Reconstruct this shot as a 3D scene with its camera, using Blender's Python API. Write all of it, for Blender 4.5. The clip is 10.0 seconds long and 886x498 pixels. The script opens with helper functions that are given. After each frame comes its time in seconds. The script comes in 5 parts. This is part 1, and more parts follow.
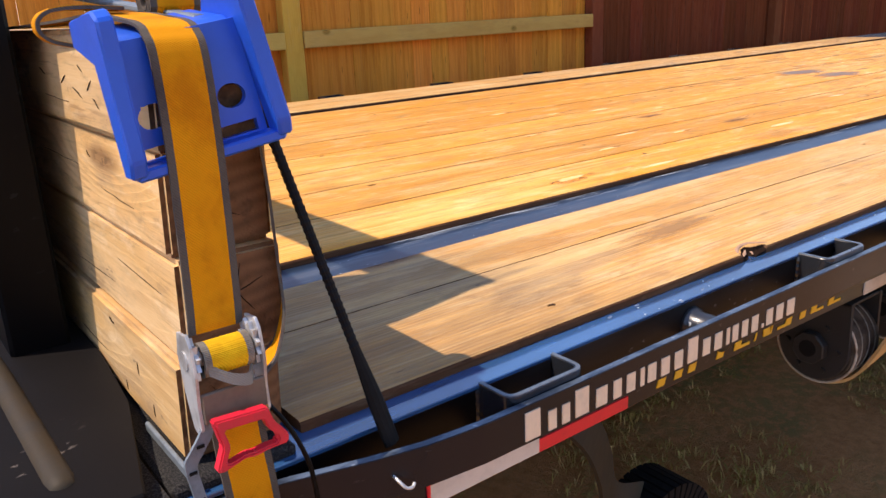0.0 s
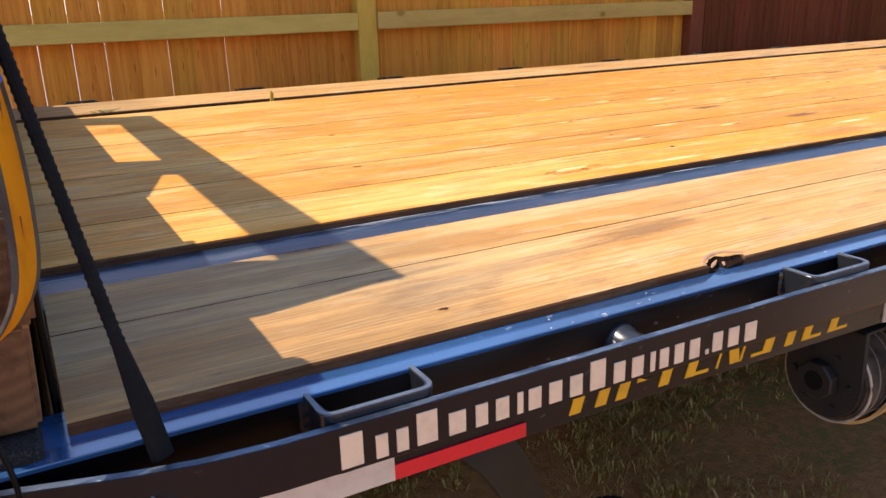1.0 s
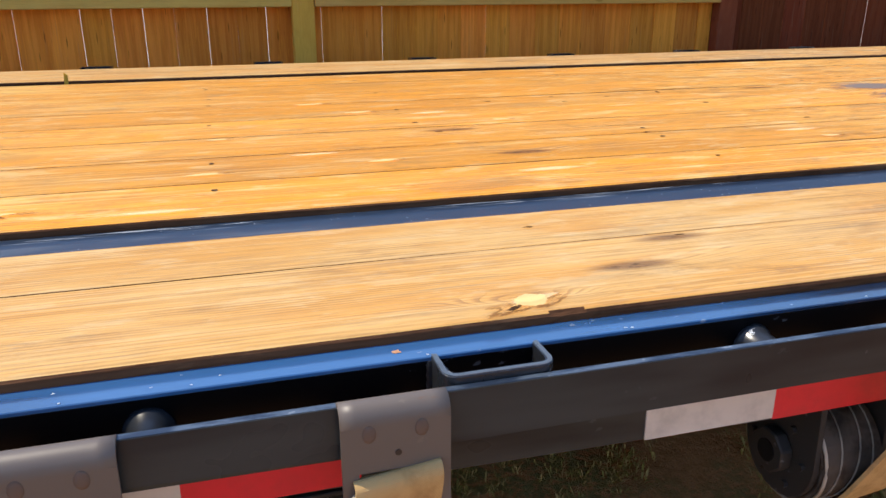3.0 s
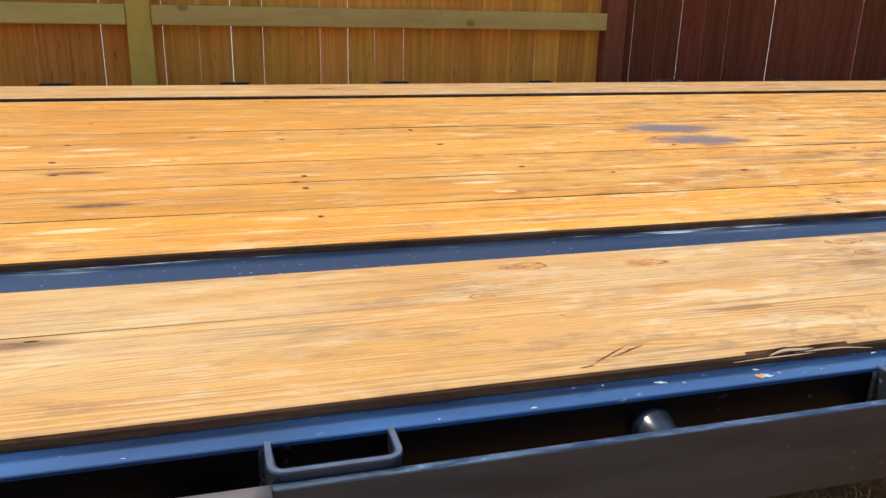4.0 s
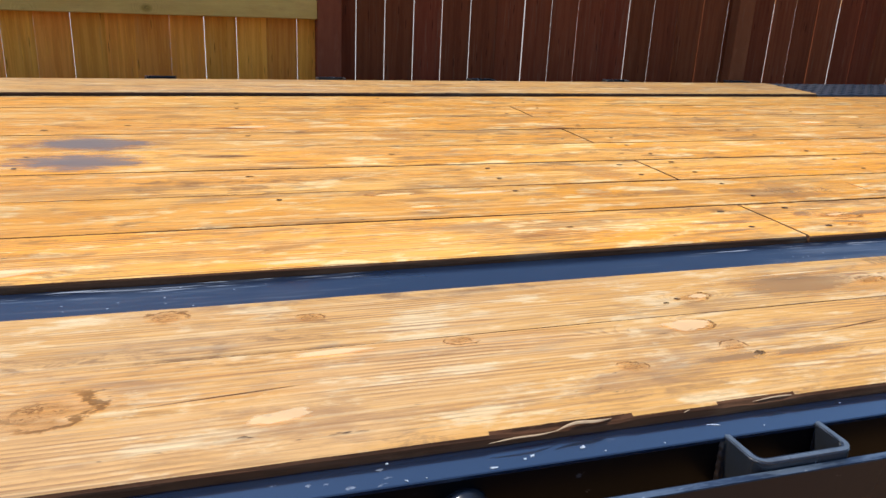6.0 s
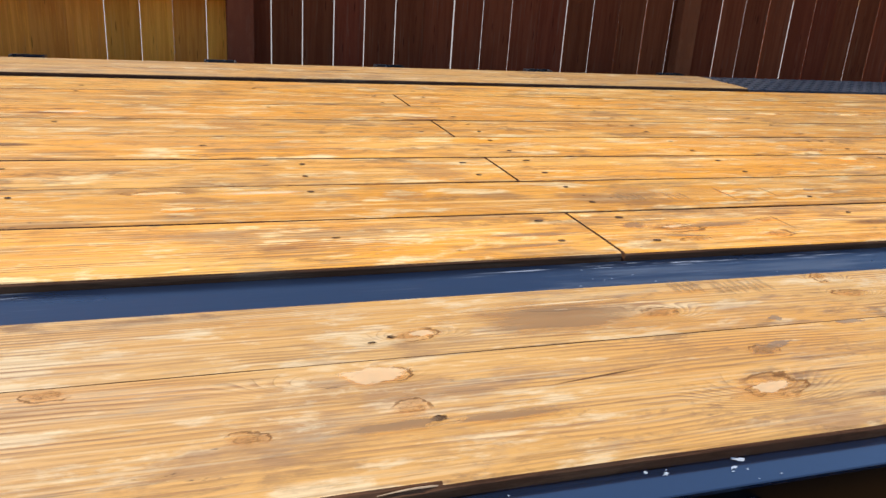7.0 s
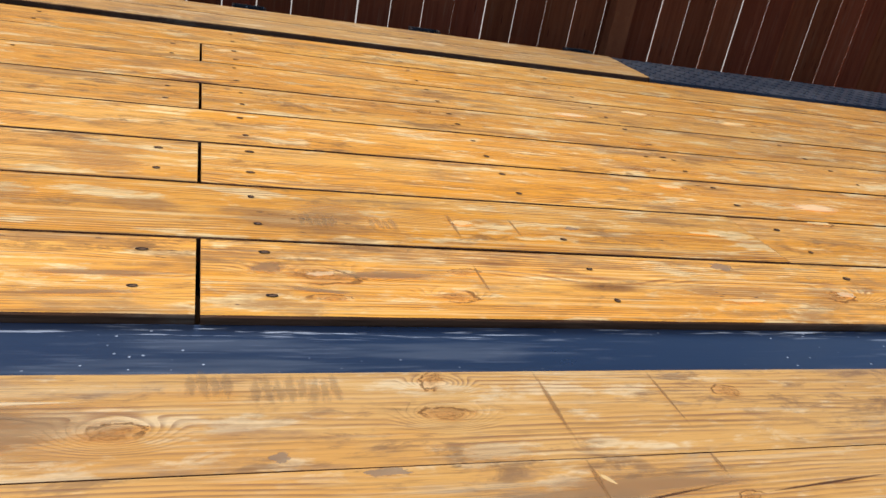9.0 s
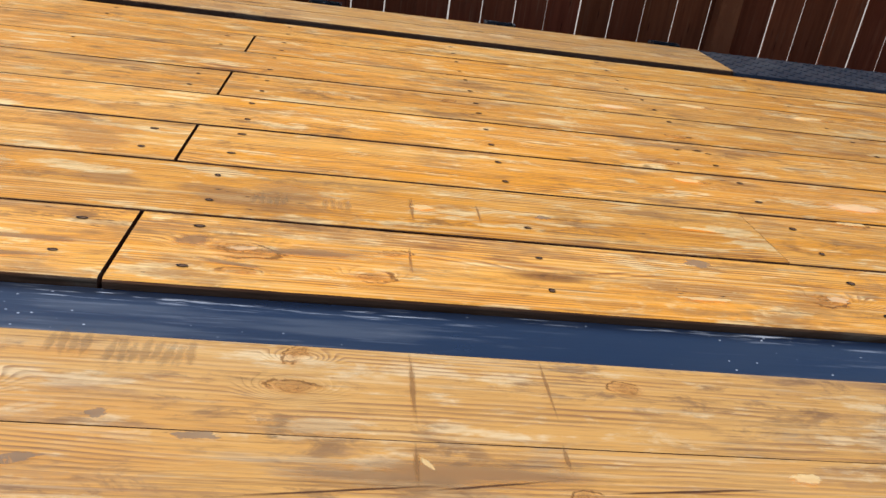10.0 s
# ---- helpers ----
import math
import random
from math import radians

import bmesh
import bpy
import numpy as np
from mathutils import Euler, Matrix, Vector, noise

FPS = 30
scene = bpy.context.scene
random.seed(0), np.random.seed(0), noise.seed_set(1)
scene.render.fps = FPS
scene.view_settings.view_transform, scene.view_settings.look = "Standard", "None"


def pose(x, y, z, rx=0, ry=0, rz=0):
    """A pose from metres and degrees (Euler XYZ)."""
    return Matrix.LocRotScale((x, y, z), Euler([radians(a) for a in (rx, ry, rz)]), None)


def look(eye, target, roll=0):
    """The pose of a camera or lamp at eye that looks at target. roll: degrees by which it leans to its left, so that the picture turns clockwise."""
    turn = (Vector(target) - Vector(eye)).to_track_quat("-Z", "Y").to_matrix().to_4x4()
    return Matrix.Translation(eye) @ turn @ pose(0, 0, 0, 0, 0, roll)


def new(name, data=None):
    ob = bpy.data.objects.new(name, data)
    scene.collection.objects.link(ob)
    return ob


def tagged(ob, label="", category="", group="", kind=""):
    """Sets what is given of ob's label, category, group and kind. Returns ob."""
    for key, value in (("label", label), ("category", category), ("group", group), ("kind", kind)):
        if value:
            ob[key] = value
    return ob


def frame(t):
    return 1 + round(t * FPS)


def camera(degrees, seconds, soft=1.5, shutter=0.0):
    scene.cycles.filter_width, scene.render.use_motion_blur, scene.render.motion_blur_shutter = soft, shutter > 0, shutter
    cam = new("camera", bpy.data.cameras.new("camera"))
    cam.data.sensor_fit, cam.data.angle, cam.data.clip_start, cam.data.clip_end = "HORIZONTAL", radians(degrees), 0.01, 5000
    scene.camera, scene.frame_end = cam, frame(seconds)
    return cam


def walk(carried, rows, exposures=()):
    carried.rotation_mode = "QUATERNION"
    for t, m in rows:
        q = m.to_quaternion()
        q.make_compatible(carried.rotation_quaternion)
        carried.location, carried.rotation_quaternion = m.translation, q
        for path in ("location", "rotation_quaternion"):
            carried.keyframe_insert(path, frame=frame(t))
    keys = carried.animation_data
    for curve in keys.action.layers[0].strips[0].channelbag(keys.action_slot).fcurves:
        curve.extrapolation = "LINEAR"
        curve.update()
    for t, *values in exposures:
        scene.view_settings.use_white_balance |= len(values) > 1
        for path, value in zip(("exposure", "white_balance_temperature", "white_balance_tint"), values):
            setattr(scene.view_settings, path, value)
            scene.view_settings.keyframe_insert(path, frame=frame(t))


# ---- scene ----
cam = camera(58.7, 10.0, soft=1.5)
PATH = [
    (0, (-0.457, -0.442, 1.256), (0.69, 1.086, 0.666), -2.6),
    (0.5, (-0.346, -0.485, 1.243), (0.693, 1.119, 0.652), -1.3),
    (1, (-0.181, -0.479, 1.211), (0.727, 1.197, 0.607), -1.7),
    (1.5, (0.057, -0.474, 1.211), (0.813, 1.265, 0.575), -1.7),
    (2, (0.354, -0.507, 1.205), (0.992, 1.27, 0.545), -1.2),
    (2.5, (0.695, -0.488, 1.199), (1.255, 1.314, 0.536), -0.5),
    (2.7, (0.835, -0.490, 1.211), (1.385, 1.315, 0.548), -0.2),
    (3, (1.042, -0.521, 1.227), (1.577, 1.288, 0.564), 0.1),
    (3.2, (1.21, -0.531, 1.226), (1.736, 1.291, 0.59), 0.7),
    (4.3, (2.03, -0.428, 1.242), (2.565, 1.399, 0.627), 1.5),
    (4.5, (2.192, -0.421, 1.247), (2.729, 1.406, 0.635), 1.5),
    (4.6, (2.276, -0.418, 1.262), (2.820, 1.404, 0.644), 1.3),
    (4.8, (2.405, -0.391, 1.252), (2.954, 1.432, 0.637), 1.8),
    (5, (2.56, -0.364, 1.237), (3.119, 1.454, 0.618), 1.9),
    (5.3, (2.775, -0.345, 1.239), (3.340, 1.472, 0.619), 2.0),
    (5.5, (2.917, -0.385, 1.25), (3.492, 1.423, 0.618), 2.3),
    (6, (3.205, -0.405, 1.277), (3.791, 1.393, 0.628), 2.7),
    (6.2, (3.313, -0.371, 1.263), (3.9, 1.425, 0.608), 2.7),
    (7.3, (3.671, -0.307, 1.26), (4.27, 1.474, 0.575), 4.6),
    (7.5, (3.72, -0.319, 1.261), (4.312, 1.459, 0.564), 5.0),
    (8, (3.848, -0.309, 1.25), (4.446, 1.459, 0.53), 6.4),
    (8.5, (4.057, -0.216, 1.301), (4.656, 1.539, 0.552), 8.4),
    (9, (4.156, -0.15, 1.339), (4.775, 1.572, 0.533), 10.7),
    (9.5, (4.216, -0.168, 1.341), (4.774, 1.529, 0.442), 10.3),
    (9.8, (4.306, -0.176, 1.345), (4.728, 1.560, 0.448), 9.3),
    (10, (4.426, -0.194, 1.35), (4.693, 1.594, 0.494), 8.3),
]
walk(cam, [(t, look(eye, target, roll)) for t, eye, target, roll in PATH],
     exposures=((0, 0.69, 6500, 22), (1.0, 0.75, 6430, 21), (1.5, 0.75, 6300, 20), (2.5, 0.60, 6200, 15), (4.5, 0.45, 5900, 12), (6.2, 0.35, 5900, 12), (7.5, 0.23, 5950, 14), (8.5, 0.13, 6000, 13), (10.0, 0.06, 6100, 13)))

# ---- world, sun, exposure ----
SUN_FROM = Vector((-0.548, 0.263, 1.0))
world = bpy.data.worlds.new("world")
scene.world = world
world.use_nodes = True
wn = world.node_tree.nodes
sky = wn.new("ShaderNodeTexSky")
sky.sky_type = "NISHITA"
sky.sun_disc = False
sky.sun_elevation = math.asin(SUN_FROM.normalized().z)
sky.sun_rotation = math.atan2(SUN_FROM.x, SUN_FROM.y)
sky.air_density, sky.dust_density, sky.ozone_density = 1.0, 0.3, 2.0
world.node_tree.links.new(sky.outputs[0], wn["Background"].inputs[0])
wn["Background"].inputs[1].default_value = 0.15

sun_data = bpy.data.lights.new("sun", "SUN")
sun_data.energy, sun_data.angle, sun_data.color = 3.35, radians(0.5), (1.0, 0.887, 0.68)
sun = new("sun", sun_data)
sun.matrix_world = look(SUN_FROM * 20, (0, 0, 0))


# ---- materials ----
class Mat:
    """A small builder for node materials."""

    def __init__(self, name, rough=0.5, metal=0.0, spec=0.5):
        self.mat = bpy.data.materials.new(name)
        self.mat.use_nodes = True
        self.t = self.mat.node_tree
        self.bsdf = self.t.nodes["Principled BSDF"]
        self.bsdf.inputs["Roughness"].default_value = rough
        self.bsdf.inputs["Metallic"].default_value = metal
        self.bsdf.inputs["Specular IOR Level"].default_value = spec
        self.co = self.t.nodes.new("ShaderNodeTexCoord").outputs["Object"]
        self.rnd = self.t.nodes.new("ShaderNodeObjectInfo").outputs["Random"]

    def put(self, value, socket):
        if hasattr(value, "node"):
            self.t.links.new(value, socket)
        elif value is not None:
            socket.default_value = value

    def math(self, op, a, b=None, c=None, clamp=False):
        n = self.t.nodes.new("ShaderNodeMath")
        n.operation, n.use_clamp = op, clamp
        for i, v in enumerate((a, b, c)):
            self.put(v, n.inputs[i])
        return n.outputs[0]

    def moved(self, scale, shift=None, spread=37.0, co=None):
        """Coordinates scaled, and shifted for each object by its random number."""
        n = self.t.nodes.new("ShaderNodeVectorMath")
        n.operation = "MULTIPLY"
        self.put(co or self.co, n.inputs[0])
        n.inputs[1].default_value = scale
        if shift is None:
            return n.outputs[0]
        c = self.t.nodes.new("ShaderNodeCombineXYZ")
        for i in range(3):
            self.put(self.math("MULTIPLY", shift, spread * (1 + 0.31 * i)), c.inputs[i])
        a = self.t.nodes.new("ShaderNodeVectorMath")
        a.operation = "ADD"
        self.t.links.new(n.outputs[0], a.inputs[0])
        self.t.links.new(c.outputs[0], a.inputs[1])
        return a.outputs[0]

    def noise(self, co, scale=1.0, detail=3.0, rough=0.55, distort=0.0):
        n = self.t.nodes.new("ShaderNodeTexNoise")
        self.put(co, n.inputs["Vector"])
        for k, v in (("Scale", scale), ("Detail", detail), ("Roughness", rough), ("Distortion", distort)):
            n.inputs[k].default_value = v
        return n.outputs["Fac"]

    def voronoi(self, co, scale=1.0):
        n = self.t.nodes.new("ShaderNodeTexVoronoi")
        self.put(co, n.inputs["Vector"])
        n.inputs["Scale"].default_value = scale
        return n.outputs["Distance"]

    def step(self, v, lo, hi):
        n = self.t.nodes.new("ShaderNodeMapRange")
        n.interpolation_type = "SMOOTHSTEP"
        self.put(v, n.inputs["Value"])
        n.inputs["From Min"].default_value, n.inputs["From Max"].default_value = lo, hi
        return n.outputs["Result"]

    def mix(self, fac, a, b, mode="MIX"):
        n = self.t.nodes.new("ShaderNodeMix")
        n.data_type, n.blend_type = "RGBA", mode
        self.put(fac, n.inputs["Factor"])
        for v, s in ((a, n.inputs["A"]), (b, n.inputs["B"])):
            self.put((*v, 1) if isinstance(v, tuple) else v, [x for x in n.inputs if x.name == s.name and x.type == "RGBA"][0])
        return [x for x in n.outputs if x.type == "RGBA"][0]

    def hue(self, colour, h=0.5, s=1.0, v=1.0):
        n = self.t.nodes.new("ShaderNodeHueSaturation")
        self.put(h, n.inputs["Hue"]), self.put(s, n.inputs["Saturation"]), self.put(v, n.inputs["Value"])
        self.put(colour, n.inputs["Color"])
        return n.outputs[0]

    def bump(self, height, strength=0.3, depth=0.002):
        n = self.t.nodes.new("ShaderNodeBump")
        n.inputs["Strength"].default_value, n.inputs["Distance"].default_value = strength, depth
        self.put(height, n.inputs["Height"])
        self.t.links.new(n.outputs[0], self.bsdf.inputs["Normal"])

    def done(self, colour, rough=None):
        self.put((*colour, 1) if isinstance(colour, tuple) else colour, self.bsdf.inputs["Base Color"])
        if rough is not None:
            self.put(rough, self.bsdf.inputs["Roughness"])
        return self.mat


def wood(name, early, late, tint, along="x", weather=0.5, worn=(0.75, 0.58, 0.36), rings=150.0, rough=0.62, knots=True, contrast=0.75, relief_tone=1.0, brown=(0.40, 0.215, 0.08), grey=(0.30, 0.225, 0.14), pale=0.6, vary=0.16, bend=11.0, aged=None, glow=None, gloss=0.3, hues=0.0, burls=(), tone=0.98, kn=(1.5, 6.0), kr=0.12, bumps=0.55, lift=0.1, fresh=0.0, rear=0.0, checks=0.3, silver=None, silvered=0.5, lines_long=0.0, front_dark=0.0):
    """Sawn softwood: growth rings that run along the board and bend, colour patches, grime, fine grain."""
    m = Mat(name, rough, 0, gloss)
    ax = "xyz".index(along)

    def s(long, across):
        v = [across] * 3
        v[ax] = long
        return tuple(v)

    split_co = m.t.nodes.new("ShaderNodeSeparateXYZ")
    m.put(m.co, split_co.inputs[0])
    across = m.math("ADD", split_co.outputs[(ax + 1) % 3], m.math("MULTIPLY", split_co.outputs[(ax + 2) % 3], 0.6))
    # growth rings, bent by broad noise and round sparse knots
    kd = m.voronoi(m.moved(s(*kn), m.rnd, 91.0), 1.0)
    swell = m.step(kd, 0.36, 0.0)
    broad = m.noise(m.moved(s(0.55, 5.0), m.rnd), 1.0, 2.0, 0.45, 0.1)
    wavy = m.noise(m.moved(s(6.0, 18.0), m.rnd, 45.0), 1.0, 2.0, 0.5)
    u = m.math("ADD", m.math("MULTIPLY", across, rings), m.math("MULTIPLY", broad, bend))
    u = m.math("ADD", u, m.math("MULTIPLY", wavy, 1.6))
    if knots:
        u = m.math("ADD", u, m.math("MULTIPLY", swell, 5.0))
    for bx, by, rx, ry in burls:
        away = m.t.nodes.new("ShaderNodeVectorMath")
        away.operation = "SUBTRACT"
        m.put(m.co, away.inputs[0])
        away.inputs[1].default_value = (bx, by, 0.9)
        far = m.t.nodes.new("ShaderNodeVectorMath")
        far.operation = "LENGTH"
        m.put(m.moved((1 / rx, 1 / ry, 0), co=away.outputs[0]), far.inputs[0])
        u = m.math("ADD", u, m.math("MULTIPLY", m.step(far.outputs["Value"], 2.4, 0.0), 6.5))
    ring = m.math("FRACT", u)
    late_band = m.math("MULTIPLY", m.step(ring, 0.3, 0.86), m.step(ring, 1.0, 0.9))
    fine = m.noise(m.moved(s(4.0, 150.0), m.rnd, 53.0), 1.0, 4.0, 0.65)
    grain = m.noise(m.moved(s(18.0, 320.0), m.rnd, 71.0), 1.0, 3.0, 0.6)
    patch = m.noise(m.moved(s(1.5, 5.5), m.rnd, 17.0), 1.0, 5.0, 0.62)
    mid = m.noise(m.moved(s(7.0, 24.0), m.rnd, 83.0), 1.0, 6.0, 0.68)
    blot = m.noise(m.moved(s(4.0, 13.0), m.rnd, 29.0), 1.0, 6.0, 0.68)
    smear = m.noise(m.moved(s(3.0, 11.0), m.rnd, 11.0), 1.0, 6.0, 0.68, 0.5)
    spots = m.noise(m.moved(s(16.0, 38.0), m.rnd, 41.0), 1.0, 6.0, 0.72, 0.4)
    where = m.noise(m.moved(s(2.0, 6.0), m.rnd, 7.0), 1.0, 4.0, 0.6)
    fleck = m.noise(m.moved(s(30.0, 110.0), m.rnd, 63.0), 1.0, 3.0, 0.6)
    dark = tuple(c * 0.42 for c in late)
    # boards are more weathered towards the rear of the deck
    old = m.step(split_co.outputs[ax], *aged) if aged else 0.5
    wear = m.math("MULTIPLY", m.math("ADD", m.math("MULTIPLY", old, 0.75), 0.62), weather)
    col = m.mix(m.math("MULTIPLY", m.step(patch, 0.40, 0.60), m.math("SUBTRACT", 0.98, m.math("MULTIPLY", old, 0.3))), early, tint)
    if fresh:
        col = m.mix(m.math("MULTIPLY", m.math("MULTIPLY", m.math("SUBTRACT", 1.0, old), m.step(split_co.outputs[ax], 0.3, 1.1)), fresh), col, tint)
        col = m.mix(m.math("MULTIPLY", m.step(split_co.outputs[ax], 1.1, 0.1), 0.3), col, early)
    if rear:
        col = m.mix(m.math("MULTIPLY", old, rear), col, tint)
    if glow:
        col = m.mix(m.math("MULTIPLY", m.step(m.noise(m.moved(s(2.2, 7.0), m.rnd, 31.0), 1.0, 4.0, 0.6), 0.50, 0.62), 0.8), col, glow)
    if silver:
        turned = m.noise(m.moved(s(2.6, 8.0), m.rnd, 67.0), 1.0, 5.0, 0.62, 0.3)
        col = m.mix(m.math("MULTIPLY", m.math("MULTIPLY", m.math("ADD", 0.35, m.math("MULTIPLY", m.step(turned, 0.42, 0.58), 0.65)), m.math("MULTIPLY", m.math("ADD", 0.15, m.math("MULTIPLY", old, 0.85)), m.step(split_co.outputs[ax], 4.1, 3.2))), silvered), col, silver)
    col = m.mix(m.math("MULTIPLY", m.step(mid, 0.54, 0.63), m.math("MULTIPLY", m.math("ADD", m.math("MULTIPLY", old, 0.55), 0.45), pale)), col, worn)
    col = m.mix(m.math("MULTIPLY", m.step(blot, 0.52, 0.66), m.math("MULTIPLY", wear, 0.8)), col, brown)
    col = m.mix(m.math("MULTIPLY", m.math("MULTIPLY", m.step(smear, 0.53, 0.68), m.step(mid, 0.66, 0.42)), m.math("MULTIPLY", wear, 0.75)), col, grey)
    col = m.mix(m.math("MULTIPLY", m.math("MULTIPLY", m.step(spots, 0.50, 0.64), m.step(where, 0.46, 0.62)), m.math("MULTIPLY", wear, 0.8)), col, tuple(c * 0.66 for c in brown))
    col = m.mix(m.math("MULTIPLY", m.math("MULTIPLY", m.step(spots, 0.45, 0.34), m.step(where, 0.58, 0.44)), m.math("MULTIPLY", wear, 0.42)), col, worn)
    seen = m.math("MULTIPLY", m.step(blot, 0.74, 0.38), m.step(m.noise(m.moved(s(3.0, 34.0), m.rnd, 23.0), 1.0, 4.0, 0.65), 0.40, 0.62))
    col = m.mix(m.math("MULTIPLY", m.math("MULTIPLY", late_band, m.math("ADD", contrast * 0.8, m.math("MULTIPLY", old, contrast * 0.4))), seen, clamp=True), col, late)
    lines = m.math("MULTIPLY", m.step(fine, 0.52, 0.68), m.step(smear, 0.40, 0.62))
    col = m.mix(m.math("MULTIPLY", lines, m.math("ADD", 0.42 * relief_tone, m.math("MULTIPLY", old, 0.36 * relief_tone))), col, dark)
    col = m.mix(m.math("MULTIPLY", m.step(grain, 0.52, 0.72), 0.22 * relief_tone), col, dark)
    if lines_long:
        # long fine growth lines, close together in bands along the board
        long_line = m.noise(m.moved(s(0.9, 170.0), m.rnd, 73.0), 1.0, 3.0, 0.6, 0.15)
        band = m.step(m.noise(m.moved(s(0.7, 16.0), m.rnd, 19.0), 1.0, 3.0, 0.6), 0.40, 0.60)
        col = m.mix(m.math("MULTIPLY", m.math("MULTIPLY", m.step(long_line, 0.50, 0.60), band), lines_long), col, late)
        col = m.mix(m.math("MULTIPLY", m.math("MULTIPLY", m.step(long_line, 0.47, 0.38), band), lines_long * 0.7), col, worn)
    # thin drying checks and pale raised fibres along the grain
    check = m.noise(m.moved(s(9.0, 210.0), m.rnd, 97.0), 1.0, 3.0, 0.6)
    fibre = m.noise(m.moved(s(5.0, 130.0), m.rnd, 59.0), 1.0, 3.0, 0.6)
    col = m.mix(m.math("MULTIPLY", m.step(fibre, 0.56, 0.68), m.math("ADD", 0.3 * checks, m.math("MULTIPLY", old, 0.25 * checks))), col, worn)
    col = m.mix(m.math("MULTIPLY", m.math("MULTIPLY", m.step(check, 0.58, 0.68), m.step(where, 0.36, 0.58)), m.math("ADD", 0.55 * checks, m.math("MULTIPLY", old, 0.3 * checks))), col, dark)
    col = m.mix(m.math("MULTIPLY", m.math("MULTIPLY", m.step(fleck, 0.66, 0.73), m.step(blot, 0.5, 0.62)), wear), col, (0.06, 0.035, 0.02))
    # darker mottled colour on the front end of the boards, gone by x 0.36
    if front_dark:
        front_mottle = m.noise(m.moved(s(5.0, 30.0), m.rnd, 47.0), 1.0, 5.0, 0.65)
        col = m.mix(m.math("MULTIPLY", m.math("MULTIPLY", m.step(split_co.outputs[ax], 0.36, 0.16), m.math("ADD", 0.5, m.math("MULTIPLY", m.step(front_mottle, 0.38, 0.6), 0.55))), front_dark), col, (0.15, 0.098, 0.06))
    col = m.hue(col, m.math("ADD", 0.5 - hues / 2, m.math("MULTIPLY", m.math("FRACT", m.math("MULTIPLY", m.rnd, 7.3)), hues)) if hues else 0.5, 1.0, m.math("ADD", m.math("ADD", tone - vary / 2, m.math("SUBTRACT", m.math("MULTIPLY", old, lift), m.math("MULTIPLY", m.step(split_co.outputs[ax], 4.5, 5.7), 0.2) if aged else 0.0)), m.math("MULTIPLY", m.rnd, vary)))
    if knots:
        cracked = m.noise(m.moved(s(60, 160), m.rnd), 1.0, 3.0, 0.7)
        col = m.mix(m.math("MULTIPLY", m.step(kd, kr, kr * 0.45), 0.8), col, tuple(c * 0.6 for c in late))
        col = m.mix(m.math("MULTIPLY", m.step(kd, 0.09, 0.02), m.step(cracked, 0.5, 0.58)), col, (0.05, 0.025, 0.012))
    relief = m.math("ADD", m.math("MULTIPLY", fine, -0.8), m.math("MULTIPLY", late_band, 0.35))
    m.bump(m.math("ADD", relief, m.math("MULTIPLY", grain, -0.5)), bumps, 0.0025)
    return m.done(col, m.math("ADD", rough - 0.12, m.math("MULTIPLY", patch, 0.25)))


WOOD_MID = wood("oiled_pine", (0.91, 0.515, 0.12), (0.36, 0.135, 0.032), (0.83, 0.33, 0.02), worn=(1.0, 0.80, 0.40), weather=0.78, contrast=0.95, checks=0.45, relief_tone=0.95, pale=0.68, silver=(0.80, 0.50, 0.22), silvered=0.12, lines_long=0.30, brown=(0.40, 0.19, 0.05), grey=(0.40, 0.23, 0.09), aged=(1.7, 3.6), tone=0.94, fresh=0.75, rear=0.42, rough=0.56, gloss=0.25, vary=0.22, glow=(0.84, 0.345, 0.02),
                burls=((4.308, 0.695, 0.050, 0.022), (5.095, 0.68, 0.035, 0.018), (4.473, 0.65, 0.03, 0.014), (3.526, 0.946, 0.04, 0.016), (2.86, 0.70, 0.04, 0.016)))
WOOD_EDGE = wood("weathered_pine", (0.82, 0.52, 0.195), (0.34, 0.16, 0.065), (0.74, 0.37, 0.08), worn=(0.96, 0.77, 0.45), weather=0.72, contrast=0.75, checks=0.4, relief_tone=0.9, silver=(0.70, 0.47, 0.26), silvered=0.38, lines_long=0.27, front_dark=0.42, brown=(0.42, 0.23, 0.10), grey=(0.36, 0.285, 0.19), pale=0.55, aged=(1.6, 3.4), tone=0.845, lift=0.04, fresh=0.3, rear=0.55, rough=0.56, gloss=0.25, vary=0.2, glow=(0.75, 0.36, 0.075),
                 burls=((4.115, 0.228, 0.045, 0.020), (4.105, 0.404, 0.028, 0.014), (4.395, 0.418, 0.026, 0.012), (4.40, 0.468, 0.02, 0.010), (3.71, 0.315, 0.05, 0.017), (3.808, 0.395, 0.028, 0.012), (1.34, 0.190, 0.05, 0.016), (2.549, 0.20, 0.06, 0.02)))
WOOD_STACK = wood("timber_face", (0.72, 0.47, 0.22), (0.40, 0.20, 0.075), (0.66, 0.38, 0.13), worn=(0.82, 0.62, 0.37), brown=(0.38, 0.24, 0.13), along="y", weather=0.75, relief_tone=0.55, contrast=0.38, rings=46, bend=5, bumps=0.25, checks=0.5, vary=0.3)
FENCE = dict(along="z", checks=0.0, gloss=0.02, rough=0.95, hues=0.012, weather=0.2, contrast=0.08, relief_tone=0.08, rings=60, vary=0.4, tone=1.0, kn=(5.0, 7.0), kr=0.16)
WOOD_FENCE = wood("cedar_picket", (0.74, 0.30, 0.046), (0.45, 0.155, 0.022), (0.60, 0.21, 0.027), worn=(0.86, 0.39, 0.042), brown=(0.40, 0.125, 0.014), **FENCE)
